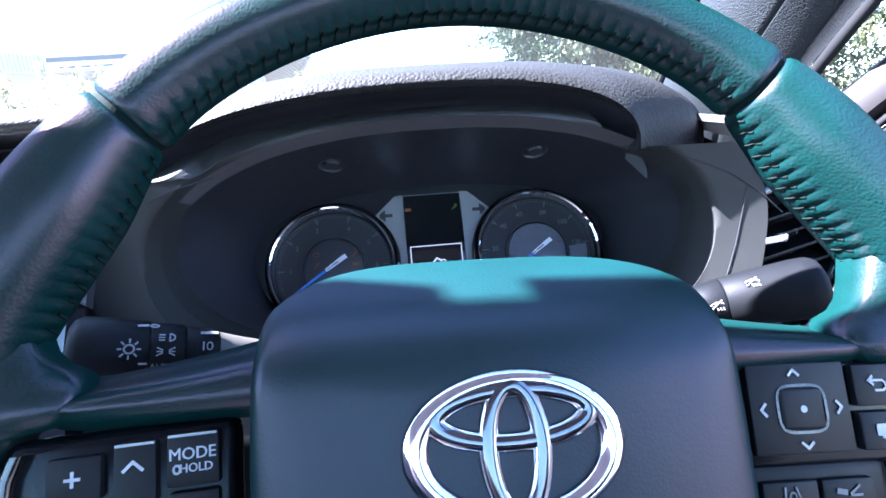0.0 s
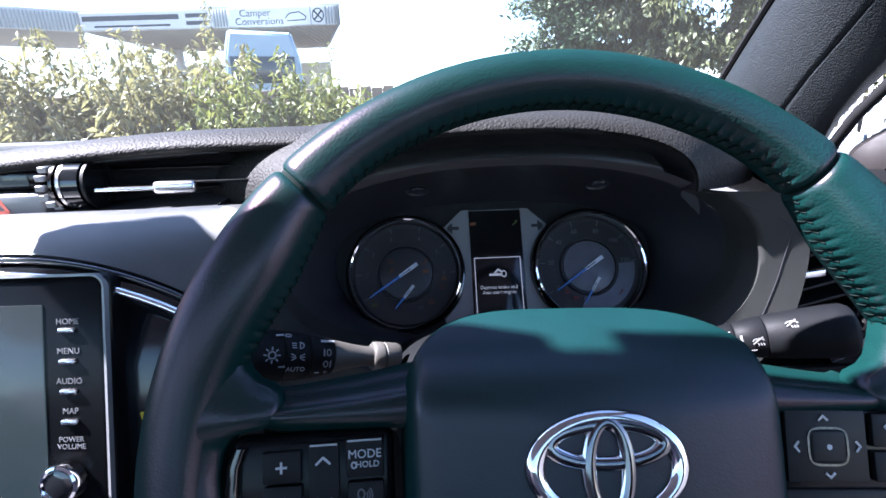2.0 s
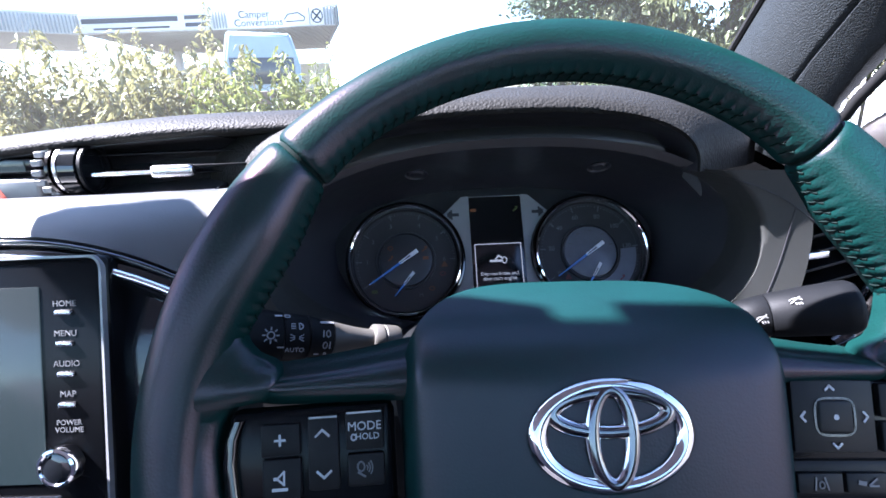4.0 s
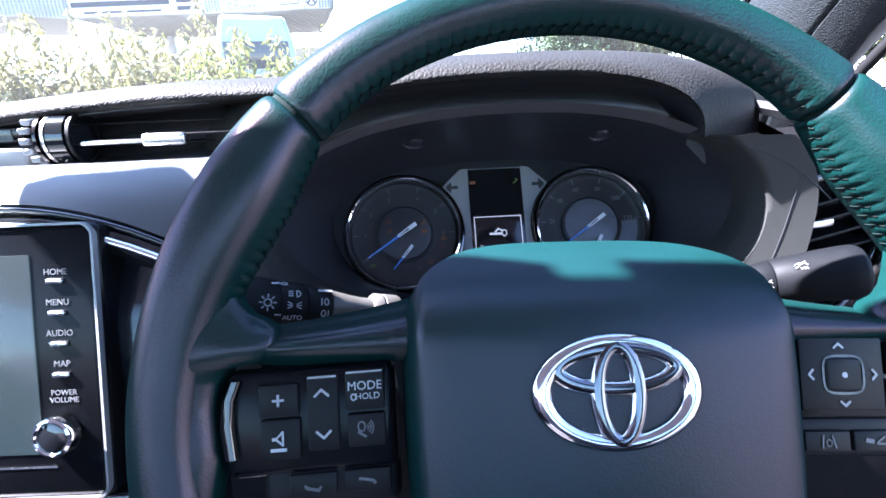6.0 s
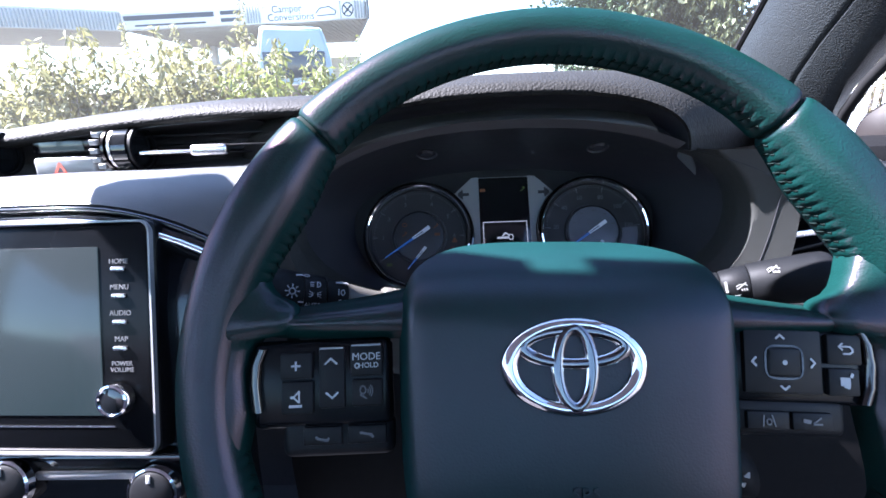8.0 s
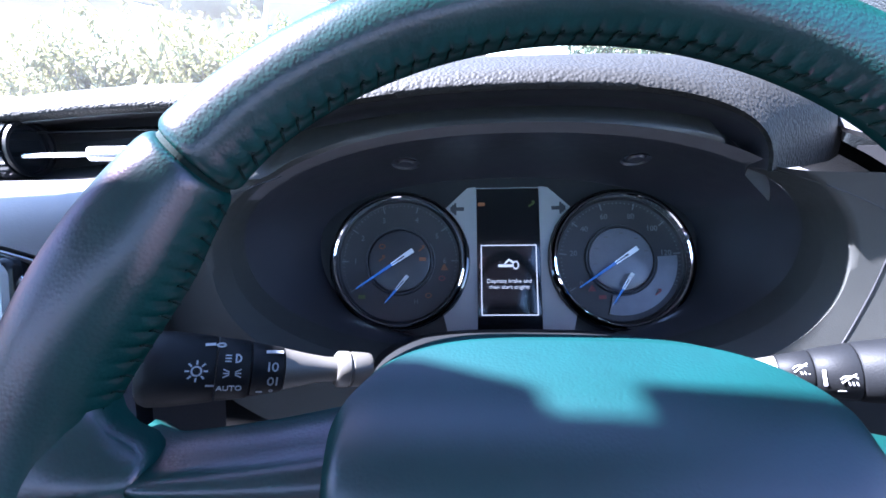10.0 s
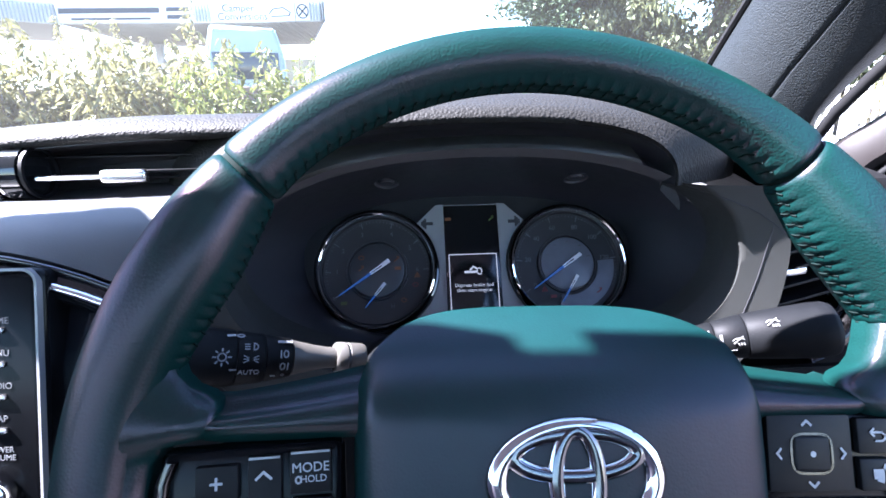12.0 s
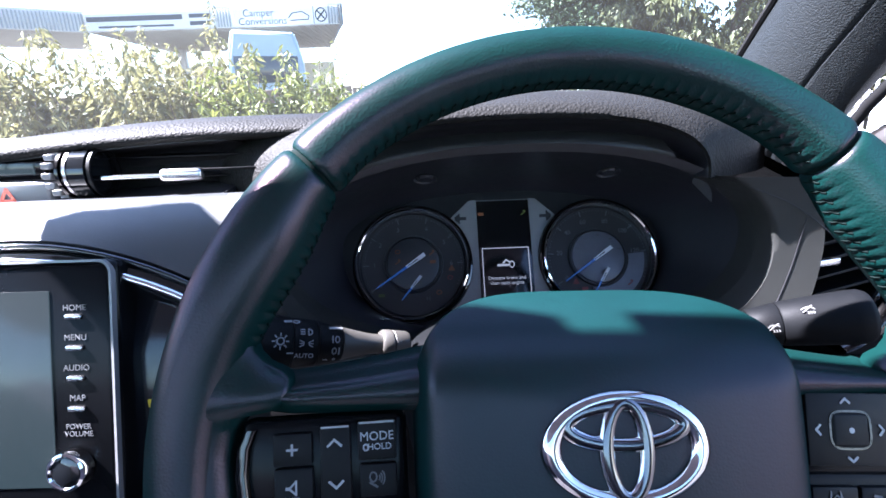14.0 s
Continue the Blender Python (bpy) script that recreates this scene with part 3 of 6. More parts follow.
# thin bright line and gloss arch over the screen
for dz, dy, r, mt, nm, lb in ((-0.0035, -0.003, 0.0020, PIANO, "arch_trim", "gloss black arched trim line"), (-0.016, 0.002, 0.0105, PIANO, "gloss_arch", "gloss black arch over the screen"), (-0.0125, -0.0085, 0.0030, CHROME, "arch_chrome", "thin chrome arch")):
    pts = [Vector((-0.62 + 0.0135 * k, 0.146 + dy + 0.02 * max(0, -0.62 + 0.0135 * k + 0.28), pad_low(-0.62 + 0.0135 * k) + dz)) for k in range(30)]
    part(nm, tube(pts, r, 12), mt, dash, lb, smooth=60)
# gloss black panel between the screen and the column, and lower dashboard
bm = bmesh.new()
loft([[Vector((x, y - 0.25 * max(0, x + 0.225), z)) for x in (-0.45, -0.36, -0.30, -0.26, -0.235, -0.222, -0.21)]
      for y, z in ((0.172, 0.030), (0.156, 0.015), (0.138, -0.02), (0.128, -0.06), (0.118, -0.10), (0.112, -0.14), (0.108, -0.20), (0.11, -0.30), (0.12, -0.45))], bm=bm)
thicken(bm, 0.01)
part("middle_panel", bm, SATINBLACK, dash, "satin black panel behind the screen", smooth=60)
bm = bmesh.new()
loft([[Vector((x, y, z)) for x in [-0.215 + 0.05 * k for k in range(12)]]
      for y, z in ((0.215, -0.09), (0.20, -0.14), (0.185, -0.20), (0.19, -0.32), (0.24, -0.42))], bm=bm)
thicken(bm, 0.01)
part("knee_panel", bm, KNEE, dash, "black lower panel under the column", smooth=60)
bm = bmesh.new()
loft([[Vector((x, y, z)) for x in (-1.12, -0.9, -0.7, -0.6)]
      for y, z in ((0.26, 0.055), (0.21, 0.02), (0.20, -0.10), (0.23, -0.30))], bm=bm)
thicken(bm, 0.01)
part("passenger_panel", bm, DASH, dash, "grey passenger side panel", smooth=60)

# ---------- middle vents, hazard switch and clock ----------
vent = thing("middle_air_vent", "black middle air vent with satin slider, set in the dashboard", "air vent")
bm = bmesh.new()
for k in range(2):
    box(bm, -0.285, 0.252, 0.084 + 0.0165 * k, 0.13, 0.030, 0.0012, 0.0004)
part("louvre", bm, SWITCH, vent, "black louvres")
part("slider", boxed(-0.2585, 0.2105, 0.0885, 0.032, 0.008, 0.0095, 0.003, 3), SATIN, vent, "satin silver slider")
part("slider_bar", boxed(-0.283, 0.2135, 0.0880, 0.075, 0.005, 0.0028, 0.0008), SATIN, vent, "thin silver bar")
part("slider_line", boxed(-0.225, 0.2155, 0.0915, 0.05, 0.003, 0.0016, 0.0004), SWITCH, vent)
for x in (-0.335, -0.462):
    bm = bmesh.new()
    cyl(bm, (x - 0.006, 0.226, 0.091), (x + 0.006, 0.226, 0.091), 0.0195, n=36)
    part("thumbwheel", bm, PIANO, vent, "gloss black vent thumbwheel")
    for dx, ring_mat, ring_label in ((-0.009, SATIN, "satin ring"), (0.009, SWITCH, "black ring"), (-0.0145, DARKCHROME, "dark chrome ring")):
        bm = bmesh.new()
        m = Matrix.Translation((x + dx, 0.226, 0.091)) @ Matrix.Rotation(radians(90), 4, "Y")
        lathe([(0.0165, -0.0012), (0.0188, -0.0012), (0.0188, 0.0012), (0.0165, 0.0012), (0.0165, -0.0012)], 36, m, bm)
        part("thumbwheel_ring", bm, ring_mat, vent, ring_label)
    bm = bmesh.new()
    for k in range(14):
        a = 2 * math.pi * k / 14
        box(bm, x - 0.022, 0.226 + 0.017 * math.cos(a), 0.091 + 0.017 * math.sin(a), 0.007, 0.0045, 0.0045, 0.0006, 1)
    part("grip_ribs", bm, SILVER, vent, "dull silver grip ribs")
haz = thing("hazard_switch", "black hazard light switch with a red triangle below a small clock", "switch")
part("switch_body", boxed(-0.394, 0.2275, 0.077, 0.056, 0.02, 0.019, 0.003, 3), SILVER, haz, "dark silver switch body")
hm = frame_of(Vector((-0.398, 0.2172, 0.0765)), (1, 0, 0), (0, 0.1, 1))
part("triangle", stroke(bmesh.new(), [(-0.005, -0.004), (0.005, -0.004), (0, 0.005)], 0.0024, m=hm, closed=True), HAZARD, haz, "red triangle")
part("clock_window", boxed(-0.400, 0.2335, 0.0955, 0.056, 0.012, 0.0125, 0.002), DISPLAY, haz, "dark clock window")
part("clock_glass", boxed(-0.400, 0.2267, 0.0955, 0.040, 0.001, 0.0085, 0.0003), LCD, haz, "pale clock display")

# ---------- touch screen ----------
SCR = frame_of(Vector((-0.272, 0.1185, 0.0)), (1, -0.03, 0), (0, 0.277, 1))
unit = thing("touch_screen", "gloss black touch screen unit with a silver edge", "touch screen", m=Matrix.Translation((0, 0, H)) @ SCR)
part("casing", boxed(-0.12, -0.036, -0.013, 0.246, 0.170, 0.026, 0.006, 3), PANEL, unit, "gloss black casing")
bm = bmesh.new()
stroke(bm, [(-0.243, 0.048)] + oval(-0.0068, 0.040, 0.008, 0.008, 8, 90, 0) + oval(-0.0068, -0.112, 0.008, 0.008, 8, 0, -90) + [(-0.243, -0.120)], 0.0015, z=-0.004, depth=0.0055, closed=True)
part("silver_edge", bm, SILVER, unit, "satin silver edge")
part("lcd", boxed(-0.139, -0.031, -0.0002, 0.202, 0.122, 0.002, 0.0004), LCD, unit, "pale display, its glow standing for reflections")
bm = stroke(bmesh.new(), [(-0.24, -0.100), (-0.03, -0.100)], 0.0012, z=0.0003)
part("light_strip", bm, SATIN, unit, "thin bright strip")
for nm, zl, zb in (("HOME", 0.0185, 0.0134), ("MENU", 0.0007, -0.0053), ("AUDIO", -0.0174, -0.0234), ("MAP", -0.0355, -0.0416)):
    lettering("label", nm, 0.0052, INKDIM, unit, Matrix.Translation((-0.0225, zl * 1.037, 0.0003)), "small white word")
    part("button", boxed(-0.0225, zb * 1.037, 0.0008, 0.0105, 0.0034, 0.0036, 0.0011, 2), SATIN, unit, "silver key")
lettering("label", "POWER", 0.0046, INKDIM, unit, Matrix.Translation((-0.0225, -0.0545, 0.0003)), "small white word")
lettering("label", "VOLUME", 0.0046, INKDIM, unit, Matrix.Translation((-0.0225, -0.0590, 0.0003)), "small white word")
knob = part("volume_knob", lathe([(0, 0.009), (0.0085, 0.009), (0.0095, 0.0085), (0.0102, 0.0070), (0.0105, 0.0)], 40, Matrix.Translation((-0.0250, -0.0790, 0))), PIANO, unit, "gloss black volume knob")
part("knob_ring", lathe([(0.0092, 0.0088), (0.0100, 0.0097), (0.0116, 0.0090), (0.0122, 0.007), (0.0122, 0.001), (0.0100, 0.001)], 40, Matrix.Translation((-0.0250, -0.0790, 0))), CHROME, knob, "chrome ring")
st = thing("yellow_sticker", "small yellow sticker on the gloss black panel", "sticker")
part("sticker", boxed(-0.252, 0.1185, -0.047, 0.014, 0.0015, 0.0055, 0.0006, m=None), YELLOW, st, "small yellow sticker")

# climate controls below
clim = thing("climate_panel", "black heater control panel with chrome-ringed knobs", "control panel")
part("panel", boxed(-0.36, 0.105, -0.150, 0.24, 0.02, 0.055, 0.006, 3), PIANO, clim, "gloss black panel")
part("panel_strip", boxed(-0.335, 0.092, -0.138, 0.08, 0.004, 0.006, 0.001), SILVER, clim, "silver strip")
for x, z in ((-0.388, -0.142), (-0.279, -0.150)):
    m = frame_of(Vector((x, 0.096, z)), (1, 0, 0), (0, 0.3, 1))
    k = part("knob", lathe([(0, 0.019), (0.013, 0.019), (0.016, 0.017), (0.0165, 0.0), (0.019, -0.002)], 40, m), SWITCH, clim, "black knob")
    part("knob_ring", lathe([(0.0158, 0.016), (0.0172, 0.0172), (0.0188, 0.016), (0.0188, 0.010), (0.0165, 0.010)], 40, m), CHROME, k, "chrome ring")
    part("pointer", boxed(0, 0.012, 0.0195, 0.003, 0.006, 0.001, 0.0003, m=m), INK, k)

# ---------- side vent at the door end of the dashboard ----------
sv = thing("side_air_vent", "black side air vent with a chrome arc near the door", "air vent")
VX, VZ = 0.254, -0.014                    # middle of the round vent
bm = bmesh.new()
loft([[Vector((x, y, z)) for x, z in oval(VX, VZ, a, b, 36)] for y, a, b in
      ((0.230, 0.062, 0.062), (0.208, 0.058, 0.058), (0.205, 0.052, 0.053), (0.207, 0.048, 0.049), (0.215, 0.045, 0.046), (0.245, 0.043, 0.044))], close_ring=True, bm=bm)
part("housing", bm, PIANO, sv, "gloss black round housing", smooth=60)
bm = bmesh.new()
arc = []
for y, r in ((0.212, 0.0465), (0.203, 0.0480), (0.1965, 0.0530), (0.1945, 0.0590), (0.1970, 0.0640), (0.2035, 0.0680), (0.214, 0.0690), (0.235, 0.0690)):
    row = []
    for i, (x, z) in enumerate(oval(VX, VZ, r, r, 32, -78, 62)):
        # the arc narrows to a point at either end
        k = math.sin(math.pi * (0.06 + 0.88 * i / 31)) ** 0.5
        f = (0.069 + (r - 0.069) * k) / r
        row.append(Vector((VX + (x - VX) * f, y, VZ + (z - VZ) * f)))
    arc.append(row)
loft(arc, bm=bm)
part("chrome_arc", bm, DARKCHROME, sv, "chrome arc", smooth=60)
for k in range(5):
    z = VZ - 0.030 + 0.015 * k
    w = 2 * math.sqrt(max(0.0001, 0.046 ** 2 - (z - VZ) ** 2))
    part("louvre", boxed(VX, 0.222, z, w, 0.022, 0.0026, 0.0007, m=Matrix.Translation((VX, 0.212, z)) @ Matrix.Rotation(radians(-14), 4, "Y") @ Matrix.Translation((-VX, -0.212, -z))), SWITCH, sv)
part("slider", boxed(0.240, 0.205, 0.000, 0.026, 0.007, 0.006, 0.0015, m=Matrix.Translation((0.240, 0.205, 0.0)) @ Matrix.Rotation(radians(-6), 4, "Y") @ Matrix.Translation((-0.240, -0.205, 0.0))), SATIN, sv, "satin slider")


def vent_top(c, y):
    """The vent's upper surface: c from the instruments' side (0) to its pointed end (1)."""
    x = 0.224 + 0.076 * c + max(0.0, y - 0.20) * 0.45 * c
    return Vector((x, y, 0.0885 - 0.0445 * c + 0.0085 * c * c + max(0.0, y - 0.205) * (0.10 - 0.02 * c)))


low = [0.0605 - 0.0095 * c for c in (i / 12 for i in range(13))]
rows = [[vent_top(i / 12, 0.2) * 1.0 for i in range(13)] for _ in range(4)]
for row, (y, k) in zip(rows, ((0.199, 0.0), (0.1935, 0.25), (0.1945, 0.70), (0.199, 0.95))):
    for i, v in enumerate(row):
        v.y, v.z = y, low[i] + (v.z - low[i]) * k
rows += [[vent_top(i / 12, y) for i in range(13)] for y in (0.205, 0.215, 0.235, 0.265, 0.300, 0.340)]
bm = loft(rows)
thicken(bm, 0.006)
part("vent_top", bm, BLACK, sv, "smooth grey top of the side vent", smooth=50)
bm = loft([[Vector((0.222 + 0.0785 * i / 12, y, low[i] - d)) for i in range(13)] for y, d in ((0.200, -0.001), (0.1955, 0.0005), (0.1940, 0.004), (0.1955, 0.0085), (0.203, 0.0105), (0.225, 0.0105))])
part("brow", bm, PIANO, sv, "gloss black brow over the vent", smooth=60)
for k in range(6):
    c = 0.10 + 0.125 * k
    bm = bmesh.new()
    quad = [vent_top(c + 0.02, 0.222 + 0.003 * k), vent_top(c + 0.085, 0.225 + 0.003 * k), vent_top(c + 0.085, 0.268), vent_top(c + 0.02, 0.268)]
    loft([[p + Vector((0, 0, e)) for p in quad] for e in (-0.0010, 0.0006)], close_ring=True, cap=True, bm=bm)
    part("demister_slot", bm, KNEE, sv, "black demister slot")
# end cap, made taller and wider to throw shade on the door lining
bm = bmesh.new()
loft([[Vector((x, y, z)) for y, z in ((0.262, -0.20), (0.252, 0.0), (0.256, 0.050), (0.266, 0.063), (0.30, 0.070), (0.39, 0.060), (0.39, -0.20))] for x in (0.330, 0.368, 0.374)], close_ring=True, cap=True, bm=bm)
part("end_cap", bm, KNEE, sv, "black dashboard end cap")
part("vent_back", boxed(0.268, 0.262, -0.016, 0.15, 0.008, 0.14, 0.002), KNEE, sv, "black duct behind the vent")
bm = boxed(0.378, 0.405, -0.315, 0.075, 0.03, 0.64, 0.006)
structure("trim_door_jamb", bm, KNEE, "black door jamb beside the dashboard", "jamb")
# ---------- instrument cluster ----------
CL = frame_of(Vector((-0.0027, 0.288, -0.014)), (1, 0, 0), (0, 0.478, 0.878))
cl = thing("instrument_cluster", "instrument cluster with two dials in a dark oval bowl", "instrument cluster", m=Matrix.Translation((0, 0, H)) @ CL)
ci = CL.inverted()
bowl = []
for s in (0, 0.12, 0.3, 0.5, 0.75, 0.92, 1.0):
    a0 = rim_ring(0.1855 - 0.0285 * s, 0.0814 - 0.0334 * s, 0.082 - 0.004 * s, 0.014 - 0.016 * s ** 2, 2.25, 0.2125, 0.13)
    ring = []
    for v in a0:
        flat = 0.296 + (v.z + 0.014) * 0.545
        q = Vector((v.x, v.y + (flat - v.y) * s, v.z))
        ring.append(ci @ q)
    bowl.append(ring)
bm = loft(bowl, close_ring=True)
part("bowl", bm, BOWL, cl, "satin black oval bowl", smooth=60)
part("back_plate", boxed(0, 0.004, -0.009, 0.40, 0.16, 0.006, 0.002), DIAL, cl, "black plate")
for x in (-0.0745, 0.0745):
    m = ci @ frame_of(Vector((x - 0.002, 0.2325, 0.0755)), (1, 0, 0), (0, 0.85, -0.5))
    part("dimple", lathe([(0.0, -0.0012), (0.005, -0.001), (0.0065, 0.0008), (0.0085, 0.0004), (0.0095, -0.001)], 20, m), BOWL, cl, "small round dimple")
# silver wings and display
for sg in (-1, 1):
    bm = bmesh.new()
    prof = [(0.0266, 0.0625), (0.0335, 0.0618)]
    prof += [(0.0905 + 0.0588 * math.cos(radians(a)), 0.0588 * math.sin(radians(a))) for a in range(131, 232, 10)]
    prof += [(0.047, -0.073), (0.0266, -0.073)]
    v0 = [bm.verts.new((sg * x, y, 0.0006)) for x, y in prof]
    v1 = [bm.verts.new((sg * x, y, -0.006)) for x, y in prof]
    bm.faces.new(v0)
    for i in range(len(prof)):
        j = (i + 1) % len(prof)
        bm.faces.new((v0[i], v0[j], v1[j], v1[i]))
    wing = part("silver_wing", bm, SILVER, cl, "silver panel with a turn arrow")
    am = Matrix.Translation((sg * 0.0425, 0.0435, 0.0008))
    bm = bmesh.new()
    stroke(bm, [(sg * 0.001, 0.0), (sg * -0.005, 0.0)], 0.0032, m=am)
    for w, x in ((0.009, 0.0012), (0.006, 0.003), (0.003, 0.0045)):
        stroke(bm, [(sg * x, -w / 2), (sg * x, w / 2)], 0.0018, m=am)
    part("turn_arrow", bm, BLACK, wing, "dark turn arrow")
part("display", boxed(0, -0.006, -0.001, 0.0528, 0.134, 0.005, 0.0012), DISPLAY, cl, "dark display")
part("display_edge", stroke(bmesh.new(), [(-0.0264, 0.061), (0.0264, 0.061), (0.0264, -0.073), (-0.0264, -0.073)], 0.0007, z=0.0016, closed=True), SILVER, cl)
disp = part("message_box", stroke(bmesh.new(), [(-0.0225, 0.012), (0.0225, 0.012), (0.0225, -0.045), (-0.0225, -0.045)], 0.0009, z=0.0018, depth=0.0002, closed=True), MESSAGE, cl, "lit white outline")
lettering("message", "Depress brake and\nthen start engine", 0.0048, MESSAGE, disp, Matrix.Translation((0, -0.020, 0.0019)), "lit white words")
bm = bmesh.new()
stroke(bm, [(-0.008, -0.005), (0.002, -0.005)], 0.0022, z=0.0018)
stroke(bm, [(-0.003, -0.003), (0.0, 0.000), (0.003, -0.002)], 0.0016, z=0.0018)
stroke(bm, oval(0.0055, -0.0045, 0.0022, 0.0030, 12), 0.0010, z=0.0018, closed=True)
part("foot_symbol", bm, MESSAGE, disp, "lit pedal symbol")


def on_dial(a, r):
    """A point of a dial, the angle clockwise from the top."""
    return r * math.sin(radians(a)), r * math.cos(radians(a))


def dial(x, pale, numbers, ticks, needle, small):
    d = part("dial", lathe([(0, 0.0), (0.050, 0.0), (0.0515, 0.002), (0.0515, -0.006)], 72, Matrix.Translation((x, 0, -0.002))), DIAL, cl, "black dial")
    dm = Matrix.Translation((x, 0, 0))
    part("chrome_rim", lathe([(0.0515, -0.002), (0.0522, 0.0078), (0.0533, 0.0088), (0.0545, 0.0080), (0.0560, -0.004)], 96, dm), CHROME, d, "thin chrome rim")
    part("black_rim", lathe([(0.0562, -0.004), (0.0562, 0.006), (0.0578, 0.0052), (0.0586, -0.006)], 96, dm), PIANO, d, "gloss black rim")
    part("inner_disc", lathe([(0, 0.0016), (0.0235, 0.0016), (0.0255, 0.0008), (0.0262, -0.002)], 64, dm), DIALPALE if pale else DIALIN, d, "pale grey inner disc" if pale else "dark grey inner disc")
    part("inner_ring", lathe([(0.0262, -0.0015), (0.0268, 0.0012), (0.0280, 0.0012), (0.0288, -0.0015)], 64, dm), BLACK, d)
    bm = bmesh.new()
    for a in ticks:
        stroke(bm, [on_dial(a, 0.0435), on_dial(a, 0.0485)], 0.0009, z=-0.0018, m=dm)
    for a in range(-124, 118, 4):
        stroke(bm, [on_dial(a, 0.0468), on_dial(a, 0.0480)], 0.0004, z=-0.0018, m=dm)
    part("ticks", bm, INKDIM, d, "grey scale marks")
    for s, a in numbers:
        px, py = on_dial(a, 0.0375)
        lettering("number", s, 0.0062, INKDIM, d, Matrix.Translation((x + px, py, -0.0018)), "grey number")
    if pale:
        bm = bmesh.new()
        ring0 = [Vector((x + on_dial(a, 0.030)[0], on_dial(a, 0.030)[1], -0.0012)) for a in range(86, 200, 6)]
        ring1 = [Vector((x + on_dial(a, 0.0455)[0], on_dial(a, 0.0455)[1], -0.0012)) for a in range(86, 200, 6)]
        loft([ring0, ring1], bm=bm)
        thicken(bm, 0.0006)
        part("pale_sector", bm, DIALPALE, d, "pale grey fuel sector")
        for k in range(14):
            a = -118 + 17.3 * k
            if a < 84:
                px, py = on_dial(a, 0.0212)
                part("small_mark", boxed(x + px, py, 0.0018, 0.0034, 0.0012, 0.0002), INKDIM, d) if k % 2 else None
    else:
        part("small_sweep", stroke(bmesh.new(), [on_dial(a, 0.0295) for a in range(60, 130, 5)], 0.0005, z=-0.0016, m=dm), INKDIM, d)
        lettering("letter", "H", 0.0055, INKDIM, d, Matrix.Translation((x + 0.014, -0.034, -0.0016)))
    for (a, r0, r1, w, off) in ((needle, 0.013, 0.042, 0.0017, (0, 0)), (small, 0.008, 0.020, 0.0013, (0.002, -0.020))):
        nm = Matrix.Translation((x + off[0], off[1], 0))
        e0, e1 = on_dial(a, r1), on_dial(a + 180, r0)
        bm = bmesh.new()
        mid_p = on_dial(a, 0.003)
        dirv = Vector((e0[0], e0[1], 0)).normalized()
        sd = Vector((-dirv.y, dirv.x, 0))
        for lift in (0.0060,):
            pts = [Vector((*mid_p, lift)) + sd * w * 0.75, Vector((*mid_p, lift)) - sd * w * 0.75, Vector((*e0, lift)) - sd * w * 0.25, Vector((*e0, lift)) + sd * w * 0.25]
            up_v = [bm.verts.new(nm @ p) for p in pts]
            lo_v = [bm.verts.new(nm @ (p - Vector((0, 0, 0.0012)))) for p in pts]
            bm.faces.new(up_v)
            for i in range(4):
                bm.faces.new((up_v[i], up_v[(i + 1) % 4], lo_v[(i + 1) % 4], lo_v[i]))
        nd = part("needle", bm, NEEDLE, d, "translucent blue needle")
        bm = bmesh.new()
        for s in (-1, 1):
            o = sd * s * w * 0.85
            stroke(bm, [(e1[0] + o.x, e1[1] + o.y), (mid_p[0] + 2.2 * dirv.x * w + o.x * 0.6, mid_p[1] + 2.2 * dirv.y * w + o.y * 0.6)], w * 0.55, z=0.0058, depth=0.0014, m=nm)
        stroke(bm, [(e1[0], e1[1]), (e1[0] * 0.55, e1[1] * 0.55)], w * 2.2, z=0.0058, depth=0.0014, m=nm)
        part("needle_cap", bm, NEEDLECAP, nd, "white needle tail")
    return d


hub = 0.0905
rev = dial(-hub, False, [("0", -122), ("1", -90), ("2", -58), ("3", -22), ("4", 22), ("5", 56), ("6", 90)],
           [-122, -90, -56, -18, 18, 54, 90], -124, -140)
spd = dial(hub, True, [("0", -122), ("20", -82), ("40", -47), ("60", -17), ("80", 17), ("100", 47), ("120", 82)],
           [-122, -84, -50, -17, 17, 50, 84], -124, -147)
